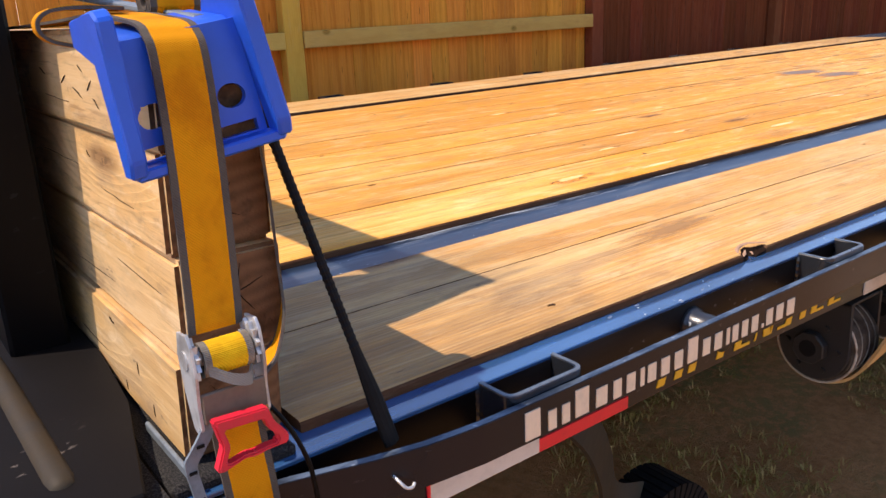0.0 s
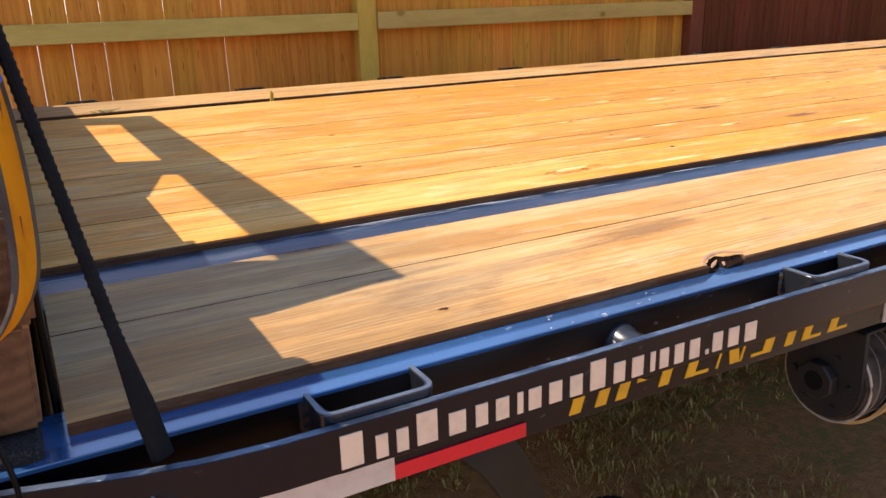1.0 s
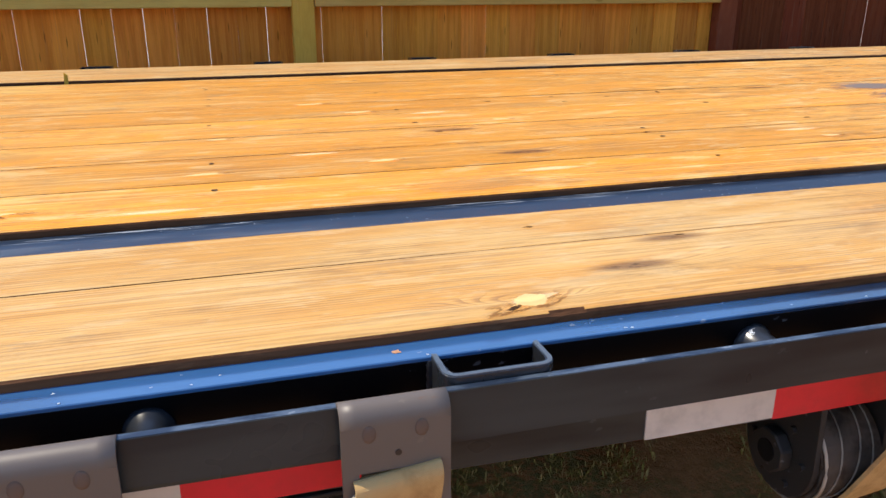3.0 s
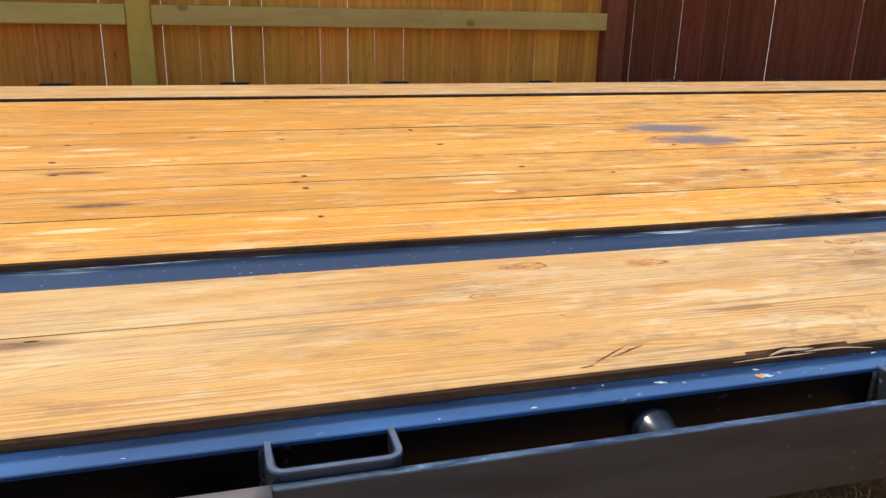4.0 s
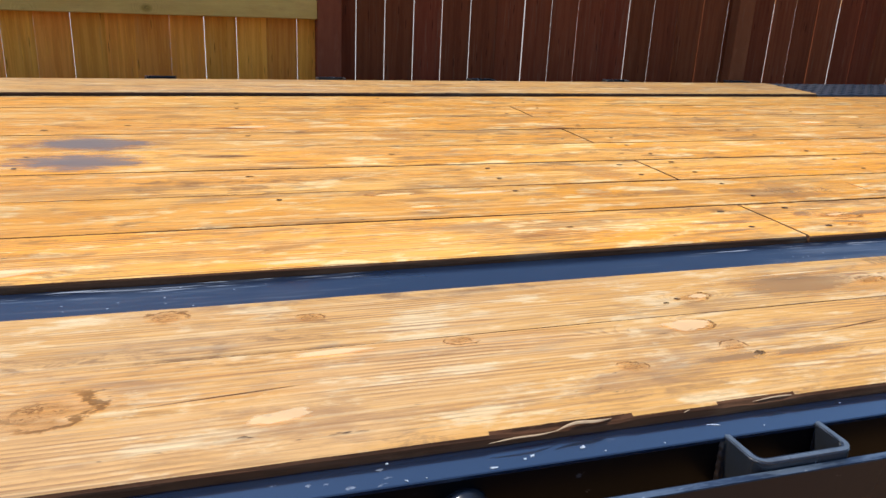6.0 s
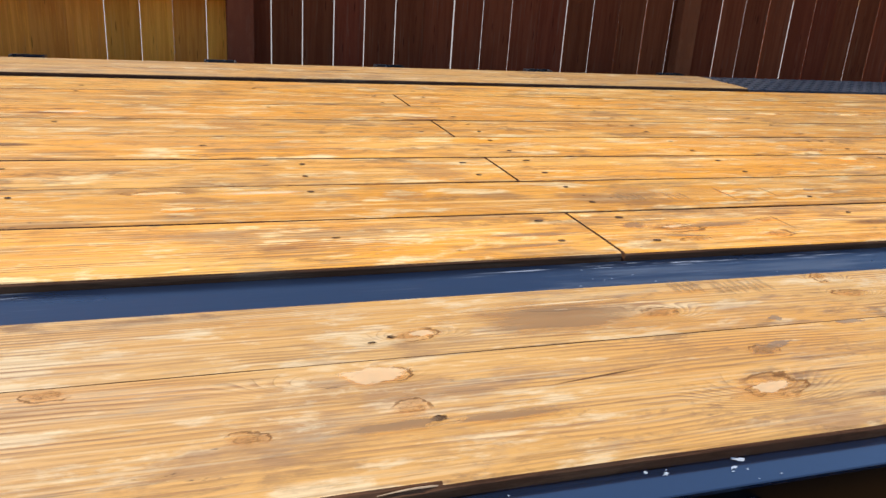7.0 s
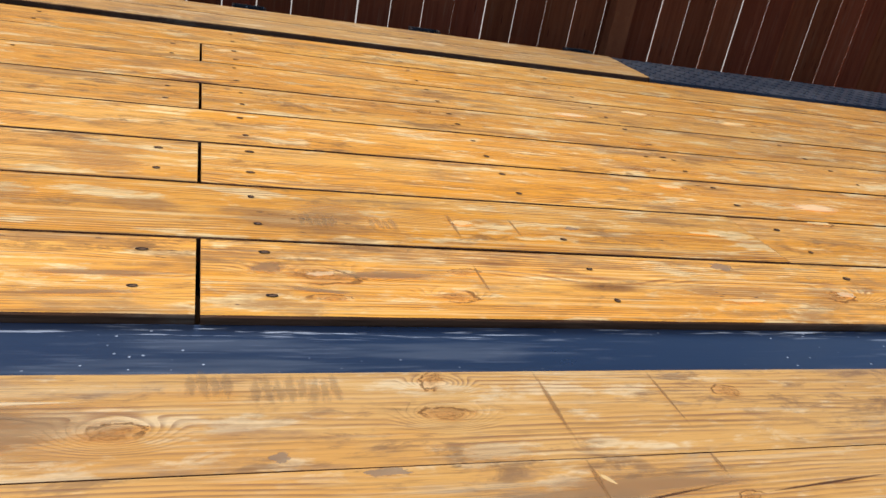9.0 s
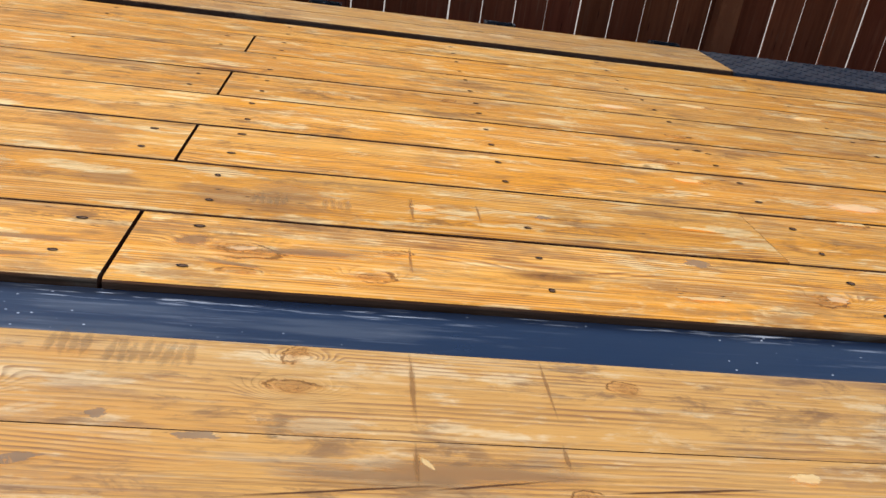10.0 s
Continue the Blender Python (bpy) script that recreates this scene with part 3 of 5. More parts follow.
def tube(path, radius, sides=12, bm=None, caps=True, flat=1.0):
    """A round bar along a path; flat squeezes it."""
    own = bmesh.new()
    path = [Vector(p) for p in path]
    rings = []
    for i, p in enumerate(path):
        d = (path[min(i + 1, len(path) - 1)] - path[max(i - 1, 0)]).normalized()
        u = d.cross(Vector((0, 0, 1)))
        u = u.normalized() if u.length > 1e-3 else Vector((1, 0, 0))
        w = d.cross(u)
        r = radius[i] if isinstance(radius, (list, tuple)) else radius
        rings.append([own.verts.new(p + u * r * math.cos(k / sides * math.tau) + w * r * flat * math.sin(k / sides * math.tau)) for k in range(sides)])
    for a, b in zip(rings, rings[1:]):
        for k in range(sides):
            own.faces.new((a[k], a[(k + 1) % sides], b[(k + 1) % sides], b[k]))
    if caps:
        own.faces.new(rings[0])
        own.faces.new(list(reversed(rings[-1])))
    return join(bm, own)


def ribbon(path, side, half, thick=0.002, bm=None):
    """A band of webbing along a path, of a half width along the vector side."""
    own = bmesh.new()
    path = [Vector(p) for p in path]
    side = Vector(side).normalized()
    rows = []
    for i, p in enumerate(path):
        d = (path[min(i + 1, len(path) - 1)] - path[max(i - 1, 0)]).normalized()
        n = d.cross(side).normalized() * thick / 2
        s = side * half
        rows.append([own.verts.new(p + s + n), own.verts.new(p - s + n), own.verts.new(p - s - n), own.verts.new(p + s - n)])
    for a, b in zip(rows, rows[1:]):
        for k in range(4):
            own.faces.new((a[k], a[(k + 1) % 4], b[(k + 1) % 4], b[k]))
    own.faces.new(rows[0])
    own.faces.new(list(reversed(rows[-1])))
    return join(bm, own)


def arc(points, n=8):
    """A smooth path through points."""
    pts = [Vector(p) for p in points]
    out = []
    for i in range(len(pts) - 1):
        a, b = pts[i], pts[i + 1]
        p0 = pts[i - 1] if i else a * 2 - b
        p3 = pts[i + 2] if i + 2 < len(pts) else b * 2 - a
        for k in range(n):
            t = k / n
            out.append(0.5 * ((2 * a) + (b - p0) * t + (2 * p0 - 5 * a + 4 * b - p3) * t * t + (3 * a - p0 - 3 * b + p3) * t ** 3))
    out.append(pts[-1])
    return out


# ---- ground ----
DECK = 0.90
STEEL = 0.888
bm = bmesh.new()
bmesh.ops.create_grid(bm, x_segments=120, y_segments=120, size=300)
for v in bm.verts:
    v.co.x = math.copysign(abs(v.co.x / 300) ** 3 * 300, v.co.x)
    v.co.y = math.copysign(abs(v.co.y / 300) ** 3 * 300, v.co.y)
    v.co.z = 0.02 * noise.noise(v.co * 1.3) if v.co.length < 12 else 0
ground = tagged(part("ground", bm, SOIL, smooth=True), "brown bare dirt with thin patches of short grass", "ground", kind="structure")


def grass_field():
    rng = random.Random(4)
    verts, faces = [], []
    for _ in range(6500):
        x, y = rng.uniform(0.0, 3.4), rng.uniform(-0.1, 1.8)
        if noise.noise(Vector((x * 2.1, y * 2.1, 3.0))) < rng.uniform(-0.25, 0.35):
            continue
        leafy = rng.random() < 0.3
        for _ in range(rng.randint(5, 12)):
            bx, by = x + rng.gauss(0, 0.012), y + rng.gauss(0, 0.012)
            h, a, lean = rng.uniform(0.006, 0.024), rng.uniform(0, math.tau), rng.uniform(0.012, 0.045)
            w = rng.uniform(0.0018, 0.0035) if leafy else rng.uniform(0.0008, 0.0018)
            c, q = math.cos(a), math.sin(a)
            i = len(verts)
            verts += [(bx - w * 0.4 * q, by + w * 0.4 * c, -0.01), (bx + w * 0.4 * q, by - w * 0.4 * c, -0.01), (bx + lean * c * 0.55 + w * q, by + lean * q * 0.55 - w * c, h * 0.8),
                      (bx + lean * c * 0.55 - w * q, by + lean * q * 0.55 + w * c, h * 0.8), (bx + lean * c, by + lean * q, h)]
            faces += [(i, i + 1, i + 2, i + 3), (i + 3, i + 2, i + 4)]
    me = bpy.data.meshes.new("grass")
    me.from_pydata(verts, [], faces)
    me.materials.append(GRASS)
    return tagged(new("grass", me), "short sparse green and straw grass on dirt", "grass", kind="stuff")


grass_field()

# ---- trailer ----
trailer = thing("flatbed_trailer", "black steel flatbed trailer with a worn yellow-brown timber plank deck", "trailer")
X0, X1 = -0.182, 8.2


def plank(x0, x1, y0, y1, material, top=DECK, seed=0, chips=(), ease=(1.0, 1.0), step=0.05, swell=(0.0, 0.0), parted=(0.0, 0.0)):
    """A deck plank with rounded, slightly wandering edges; chips: (x, half length, depth) broken out of its near edge; swell: how much wider its edges are towards the front; parted: how far they draw back at the very front."""
    own = bmesh.new()
    n = max(2, int((x1 - x0) / step))
    xs = [x0 + (x1 - x0) * i / n for i in range(n + 1)]
    for cx, half, _ in chips:
        xs += [cx + half * k / 22 for k in range(-22, 23)]
    xs = sorted({x0, x1} | {x for x in xs if x0 + 0.002 < x < x1 - 0.002})
    rows = []
    for x in xs:
        wob = 0.0012 * noise.noise(Vector((x * 3.1, seed * 7.3, 0))) + 0.0006 * noise.noise(Vector((x * 23, seed * 3.1, 5)))
        wob2 = 0.0012 * noise.noise(Vector((x * 3.3, seed * 5.7, 9)))
        cup = 0.0008 * noise.noise(Vector((x * 1.1, seed * 2.2, 2)))
        dip = 0.0
        for cx, half, depth in chips:
            u = abs(x - cx) / half
            if u < 1:
                dip = max(dip, depth * (1 - u * u) * (0.75 + 0.55 * noise.noise(Vector((x * 38, seed, 1))) + 0.22 * noise.noise(Vector((x * 130, seed, 4)))))
        k = min(max((4.3 - x) / 1.1, 0.0), 1.0)
        k = k * k * (3 - 2 * k)
        g = min(max((2.2 - x) / 1.6, 0.0), 1.0)
        a, b, t = y0 + wob - swell[0] * k + parted[0] * g, y1 + wob2 + swell[1] * k - parted[1] * g, top + cup
        dip = max(dip, 0.0)
        e, f = ease
        prof = [(a, t - 0.036), (a, t - 0.004 * e - dip * 0.7), (a + 0.0018 * e + dip * 0.75, t - 0.0014 * e - dip * 0.6), (a + (0.0055 - min(dip, 0.003)) * e + dip, t), ((a + b) / 2, t + 0.0004),
                (b - 0.0055 * f, t), (b - 0.0015 * f, t - 0.0014 * f), (b, t - 0.004 * f), (b, t - 0.036)]
        rows.append([own.verts.new((x, p, q)) for p, q in prof])
    k = len(rows[0])
    for r, s in zip(rows, rows[1:]):
        for i in range(k):
            own.faces.new((r[i], r[(i + 1) % k], s[(i + 1) % k], s[i]))
    own.faces.new(rows[0])
    own.faces.new(list(reversed(rows[-1])))
    ob = part("plank", own, material, trailer)
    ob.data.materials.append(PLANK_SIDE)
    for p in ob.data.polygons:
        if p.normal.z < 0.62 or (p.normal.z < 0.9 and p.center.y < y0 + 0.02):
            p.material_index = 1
    for cx, half, depth in chips:
        if depth > 0.01:
            if len(ob.data.materials) < 3:
                ob.data.materials.append(CAVITY)
            for p in ob.data.polygons:
                if abs(p.center.x - cx) < half * 0.92 and y0 - 0.01 < p.center.y < y0 + 0.03 and (p.normal.z < 0.985 or p.center.z < top - 0.0015):
                    p.material_index = 2
    return ob


def bark_rim(cx, y, owner):
    """A pale roll of torn bark round the back of a knot hole, and fibres lying in it."""
    back = arc([(cx - 0.036, y + 0.004, DECK - 0.001), (cx - 0.022, y + 0.016, DECK), (cx - 0.002, y + 0.024, DECK), (cx + 0.018, y + 0.024, DECK), (cx + 0.034, y + 0.013, DECK), (cx + 0.044, y + 0.006, DECK - 0.001)], 6)
    own = tube(back, [0.0016 + 0.0026 * math.sin(math.pi * i / (len(back) - 1)) * (0.8 + 0.4 * noise.noise(p * 90)) for i, p in enumerate(back)], 8, flat=0.5)
    part("bark_rim", own, BARK, owner, "torn pale bark round a knot hole", smooth=True)
    for k, (dx, dy, turn) in enumerate(((-0.012, 0.010, 0.5), (0.006, 0.012, 0.9), (0.020, 0.010, 0.35))):
        c = Vector((cx + dx, y + dy, DECK - 0.006))
        d = Vector((math.cos(turn), math.sin(turn), 0.15)) * 0.012
        part("bark_fibre", tube([c - d, c, c + d], [0.0008, 0.0028, 0.001], 6, flat=0.5), BARK, owner)


GAP = 0.0007
NEAR_CHIPS = ((0.553, 0.032, 0.018), (1.375, 0.022, 0.003), (2.37, 0.065, 0.0045), (3.51, 0.075, 0.005), (3.72, 0.05, 0.003))
plank_near = plank(X0, X1, 0.152, 0.352 - GAP / 2, WOOD_EDGE, seed=1, chips=NEAR_CHIPS, ease=(1.0, 0.14), parted=(0.0, 0.0008))
bark_rim(0.553, 0.152, plank_near)
plank_second = plank(X0, X1, 0.352 + GAP / 2, 0.494, WOOD_EDGE, seed=2, ease=(0.14, 1.0), parted=(0.0009, 0.0))
SEAMS = (0.600, 0.792, 0.983, 1.172, 1.366, 1.558, 1.757, 1.952, 2.155)
SEAM_SWELL = (0, 0.0012, 0.0019, 0.0010, 0.0019, 0.0010, 0.0016, 0.0010, 0)
SEAM_GAPS = (0, 0.0055, 0.005, 0.0076, 0.005, 0.0072, 0.0045, 0.006, 0)
planks = {}
for i in range(8):
    cuts = (X0, 4.17, X1) if i % 2 == 0 else (X0, 5.09, X1) if i == 1 else (X0, X1)
    for j in range(len(cuts) - 1):
        g = 0.0055 if i % 2 == 0 else 0.0012
        planks[i, j] = plank(cuts[j] + (g / 2 if j else 0), cuts[j + 1] - (g / 2 if cuts[j + 1] < X1 else 0), SEAMS[i] + SEAM_GAPS[i] / 2,
                             SEAMS[i + 1] - SEAM_GAPS[i + 1] / 2, WOOD_MID, seed=10 + i * 2 + j, ease=(1.0 if i == 0 else 0.6, 0.6), swell=(SEAM_SWELL[i], SEAM_SWELL[i + 1]))
plank(X0, 5.64, 2.243, 2.40, WOOD_EDGE, seed=40)
plank(X0, 5.64, 2.404, 2.57, WOOD_EDGE, seed=41)

# screws, sunk in small dark holes, two a plank over each cross-member
bm = bmesh.new()
bmesh.ops.create_circle(bm, cap_ends=True, radius=0.0054, segments=12)
screw_mesh = bpy.data.meshes.new("screw")
bm.to_mesh(screw_mesh)
bm.free()
screw_mesh.materials.append(SUNK_SCREW)
rng = random.Random(8)


def screw(x, y, owner):
    ob = new("screw", screw_mesh)
    ob.parent = owner
    ob.location = (x, y, DECK + 0.0014)
    ob.scale = (rng.uniform(0.8, 1.5), rng.uniform(0.6, 0.9), 1)
    return ob


for i in range(8):
    for row in range(0, 11):
        x = 4.70 + 0.4575 * (row - 8)
        spots = [x + rng.uniform(-0.008, 0.008)]
        if i % 2 == 0 and abs(x - 4.17) < 0.2:
            spots = [4.105, 4.247]
        elif abs(x - 4.24) < 0.03:
            spots = [4.244]
        for x in spots:
            for f in (0.26, 0.76):
                if rng.random() < (0.95 if x > 3.9 else 0.3):
                    screw(x + rng.uniform(-0.004, 0.004), SEAMS[i] + (SEAMS[i + 1] - SEAMS[i]) * (f + rng.uniform(-0.05, 0.05)), planks[i, 1 if (i % 2 == 0 and x > 4.17) or (i == 1 and x > 5.09) else 0])


def mark(name, x, y, rx, ry, material, owner, turn=0.0, lift=0.0018):
    """A knot or stain lying in the top of a plank."""
    own = bmesh.new()
    n = 28
    uv = own.loops.layers.uv.new("UVMap")
    c, s = math.cos(radians(turn)), math.sin(radians(turn))
    vs = []
    for k in range(n):
        a = k / n * math.tau
        p, q = rx * math.cos(a), ry * math.sin(a)
        vs.append(own.verts.new((x + p * c - q * s, y + p * s + q * c, DECK + lift)))
    f = own.faces.new(vs)
    for k, l in enumerate(f.loops):
        l[uv].uv = (math.cos(k / n * math.tau), math.sin(k / n * math.tau))
    me = bpy.data.meshes.new(name)
    own.to_mesh(me)
    own.free()
    me.materials.append(material)
    ob = new(name, me)
    ob.parent = owner
    ob.visible_shadow = False
    return ob


N, S2 = plank_near, plank_second


def board_at(x, y):
    """The plank that lies at a place on the deck."""
    if y < 0.6:
        return N if y < 0.352 else S2
    i = max(k for k in range(8) if SEAMS[k] < y)
    return planks[i, 1 if (i % 2 == 0 and x > 4.17) or (i == 1 and x > 5.09) else 0]


KNOTS_NEAR = ((4.115, 0.228, 0.045, 0.022, 12), (3.752, 0.322, 0.034, 0.016, -10), (1.345, 0.182, 0.055, 0.017, 20), (3.065, 0.274, 0.05, 0.03, 10), (3.472, 0.336, 0.02, 0.012, 0), (3.631, 0.239, 0.018, 0.012, 0),
              (2.813, 0.261, 0.026, 0.014, 6), (3.769, 0.26, 0.018, 0.014, 0), (4.647, 0.288, 0.014, 0.010, 0))
KNOTS_SECOND = ((4.105, 0.404, 0.027, 0.014, 8), (4.395, 0.418, 0.026, 0.014, -6), (3.808, 0.395, 0.028, 0.014, 10), (2.698, 0.459, 0.03, 0.016, 4), (2.69, 0.40, 0.022, 0.014, 0), (3.162, 0.461, 0.026, 0.018, 0),
                (3.319, 0.429, 0.018, 0.012, 0), (2.175, 0.446, 0.04, 0.014, 0), (2.345, 0.427, 0.035, 0.014, 0), (2.10, 0.358, 0.02, 0.008, 0), (4.396, 0.474, 0.02, 0.013, 60), (4.729, 0.447, 0.02, 0.012, -20))
KNOTS_MIDDLE = ((3.526, 0.946, 0.035, 0.012, 0), (4.308, 0.695, 0.052, 0.024, -8), (4.318, 0.638, 0.026, 0.010, 0), (4.50, 0.715, 0.024, 0.011, 10), (5.083, 0.68, 0.03, 0.02, -5), (4.473, 0.65, 0.03, 0.015, 0),
                (2.86, 0.77, 0.03, 0.012, 0), (0.70, 0.66, 0.05, 0.02, 0))
for x, y, rx, ry, turn in KNOTS_NEAR + KNOTS_SECOND + KNOTS_MIDDLE:
    mark("knot", x, y, rx * 1.5, ry * 1.5, KNOT, board_at(x, y), turn)
for x, y, rx, ry, owner in ((3.787, 0.238, 0.013, 0.008, N), (2.864, 0.255, 0.014, 0.008, N), (2.861, 0.414, 0.015, 0.006, S2), (3.762, 0.385, 0.008, 0.004, S2), (2.573, 0.952, 0.012, 0.008, planks[1, 0]),
                            (3.782, 0.704, 0.012, 0.007, planks[0, 0]), (2.307, 1.30, 0.014, 0.012, planks[3, 0]), (2.285, 1.504, 0.01, 0.02, planks[4, 0]), (0.183, 0.196, 0.012, 0.006, N), (0.402, 0.942, 0.02, 0.007, planks[1, 0]), (1.04, 1.137, 0.02, 0.008, planks[2, 0]),
                            (1.513, 1.103, 0.016, 0.008, planks[2, 0]), (2.863, 0.681, 0.01, 0.006, planks[0, 0]), (3.784, 0.394, 0.009, 0.006, S2), (2.84, 0.389, 0.010, 0.004, S2), (1.62, 0.335, 0.014, 0.004, N), (1.44, 0.42, 0.014, 0.005, S2)):
    mark("dark_knot", x, y, rx * 0.85, ry * 0.85, KNOT_DARK, owner, 0, 0.0022)
for x, y, rx, ry, owner in ((2.972, 1.43, 0.105, 0.05, planks[4, 0]), (2.972, 1.262, 0.1, 0.05, planks[3, 0]), (2.97, 1.02, 0.098, 0.04, planks[2, 0]), (1.45, 0.655, 0.0985, 0.03, planks[0, 0]), (4.03, 1.06, 0.05, 0.05, planks[2, 0]), (0.30, 0.40, 0.09, 0.03, S2), 
                            (4.42, 0.36, 0.035, 0.012, N), (3.7, 1.5, 0.05, 0.05, planks[4, 0]), (3.935, 0.905, 0.028, 0.026, planks[1, 0]), (4.36, 0.885, 0.05, 0.03, planks[1, 0])):
    mark("grey_stain", x, y, rx * 1.8, ry * 2.0, STAIN_GREY if rx > 0.099 and y != 0.87 else STAIN_FAINT, owner, 0, 0.0026)
for x, y, rx, ry, owner in ((3.99, 0.415, 0.13, 0.045, S2), (2.385, 0.257, 0.05, 0.008, N), (3.748, 0.233, 0.05, 0.010, N), (3.85, 0.23, 0.06, 0.010, N), (4.40, 0.70, 0.08, 0.012, planks[0, 1]), (0.55, 0.30, 0.12, 0.025, N), (4.55, 0.31, 0.14, 0.02, N)):
    mark("brown_stain", x, y, rx * 1.3, ry * 1.3, STAIN_BROWN, owner, 2, 0.0026)
for x, y, rx, ry, owner in ((1.60, 0.72, 0.06, 0.012, planks[0, 0]), (1.56, 1.34, 0.06, 0.014, planks[3, 0]), (2.28, 0.91, 0.06, 0.012, planks[1, 0]), (3.336, 1.616, 0.06, 0.014, planks[5, 0]), (3.327, 0.335, 0.04, 0.007, N),
                            (2.95, 0.214, 0.06, 0.006, N), (3.70, 0.93, 0.07, 0.01, planks[1, 0]), (2.95, 0.64, 0.08, 0.010, planks[0, 0]), (3.33, 0.615, 0.05, 0.008, planks[0, 0]), (1.22, 0.95, 0.05, 0.01, planks[1, 0]), (0.95, 0.63, 0.06, 0.01, planks[0, 0]),
                            (5.05, 1.6, 0.05, 0.02, planks[5, 0]), (5.35, 1.05, 0.06, 0.02, planks[2, 1]), (2.62, 0.19, 0.05, 0.006, N), (4.0, 0.445, 0.07, 0.0025, S2)):
    mark("scuff", x, y, rx * 1.3, ry * 1.3, SCUFF, owner, 1, 0.003)
for x, y, rx, ry, o in ((3.264, 0.22, 0.045, 0.012, N), (2.781, 0.322, 0.05, 0.016, N), (3.751, 0.322, 0.045, 0.022, N), (2.963, 0.633, 0.06, 0.016, planks[0, 0]), (4.118, 0.228, 0.03, 0.013, N), (3.815, 0.397, 0.02, 0.008, S2), (1.35, 0.188, 0.04, 0.009, N), (4.312, 0.698, 0.024, 0.008, planks[0, 1]), (5.10, 0.682, 0.026, 0.011, planks[0, 1])):
    mark("pale_knot_heart", x, y, rx, ry * 1.1, RESIN, o, 8, 0.0024)
for x, y, half, wide, o in ((4.509, 0.426, 0.068, 0.0042, S2), (4.507, 0.318, 0.032, 0.0035, N), (4.645, 0.44, 0.055, 0.0026, S2), (4.641, 0.335, 0.022, 0.0035, N), (4.52, 0.70, 0.05, 0.003, planks[0, 1]), (4.53, 0.87, 0.05, 0.0042, planks[1, 0]), (4.63, 0.87, 0.045, 0.003, planks[1, 0])):
    mark("dark_streak", x, y, half, wide, STREAK, o, 90, 0.0028)
for x, y, half, turn, o in ((2.166, 0.176, 0.042, 31, N), (2.190, 0.181, 0.036, 24, N), (2.135, 0.158, 0.014, 10, N), (4.44, 0.284, 0.11, 7, N), (4.57, 0.297, 0.08, 9, N), (4.74, 0.299, 0.10, 5, N), (3.22, 0.266, 0.11, 4.5, N), (3.957, 0.277, 0.085, 7.5, N), (2.66, 0.297, 0.09, 8, N), (2.64, 0.215, 0.014, 60, N), (2.717, 0.221, 0.012, 75, N), (0.72, 0.315, 0.10, 1, N), (1.9, 1.06, 0.09, 1, planks[2, 0])):
    mark("crack", x, y, half, 0.0022, CRACK, o, turn, 0.003)

# split-off splinters along the near edge, and a fine one lying on the second plank
for x, dx, y, dy, z, r, bow in ((2.34, 0.05, 0.149, 0.001, 0.8945, 0.0007, -0.002), (2.41, 0.045, 0.148, -0.004, 0.8955, 0.0009, 0.002), (2.362, 0.03, 0.152, 0.003, 0.897, 0.0022, 0.002), (3.47, 0.035, 0.149, 0.003, 0.8955, 0.0009, -0.002),
                                (3.53, 0.03, 0.152, 0.004, 0.898, 0.002, 0.002), (3.66, 0.025, 0.155, 0.004, 0.897, 0.0009, 0.002), (3.75, 0.035, 0.157, 0.003, 0.897, 0.0009, -0.002), (4.0, 0.062, 0.4275, -0.0105, 0.9005, 0.0012, 0.002)):
    sliver = arc([(x - dx, y - dy, z), (x - dx * 0.3, y + bow, z + 0.0015), (x + dx * 0.4, y + bow * 0.6, z + 0.001), (x + dx, y + dy, z)], 5)
    part("splinter", tube(sliver, [0.0003 + r * math.sin(math.pi * i / (len(sliver) - 1)) for i in range(len(sliver))], 6, flat=0.5), SPLINTER, N if y < 0.35 else S2)

# pale flakes and knots in the middle planks
mark("pale_flake", 1.347, 0.182, 0.036, 0.022, FLAKE, N, 25, 0.0029)
mark("dark_knot", 1.322, 0.168, 0.016, 0.006, KNOT_DARK, N, 30, 0.0032)

# scaly knots, flakes and smears towards the rear
for x, y, rx, ry, turn in ((4.165, 0.299, 0.024, 0.015, 10), (4.19, 0.306, 0.034, 0.009, 14), (4.236, 0.366, 0.012, 0.009, 0), (4.32, 0.343, 0.03, 0.008, 0), (4.73, 0.878, 0.02, 0.010, 0), (4.93, 0.76, 0.03, 0.018, 0)):
    mark("scaly_knot", x, y, rx, ry, KNOT_GREY, board_at(x, y), turn, 0.0027)
for x, y, rx, ry, turn in ((4.165, 0.297, 0.03, 0.018, 0), (5.29, 0.962, 0.05, 0.02, 0), (4.64, 1.50, 0.03, 0.026, 0), (5.04, 1.215, 0.045, 0.026, 0), (5.14, 1.40, 0.045, 0.024, 0)):
    mark("knot", x, y, rx, ry, KNOT, board_at(x, y), turn, 0.0027)
for x, y, rx, ry, turn in ((4.546, 0.877, 0.024, 0.013, 0), (4.516, 0.320, 0.012, 0.004, -50), (4.862, 0.322, 0.024, 0.009, 6), (4.98, 0.887, 0.05, 0.009, 0), (5.29, 0.968, 0.035, 0.010, 0), (4.90, 0.655, 0.05, 0.007, 0)):
    mark("pale_flake", x, y, rx, ry, FLAKE, board_at(x, y), turn, 0.0031)
for x, y, rx, ry, turn in ((4.06, 0.684, 0.10, 0.011, 0), (4.05, 0.64, 0.09, 0.009, 2), (4.25, 0.71, 0.03, 0.02, 20), (4.30, 0.655, 0.06, 0.008, -10)):
    mark("brown_stain", x, y, rx, ry, STAIN_BROWN, board_at(x, y), turn, 0.0027)
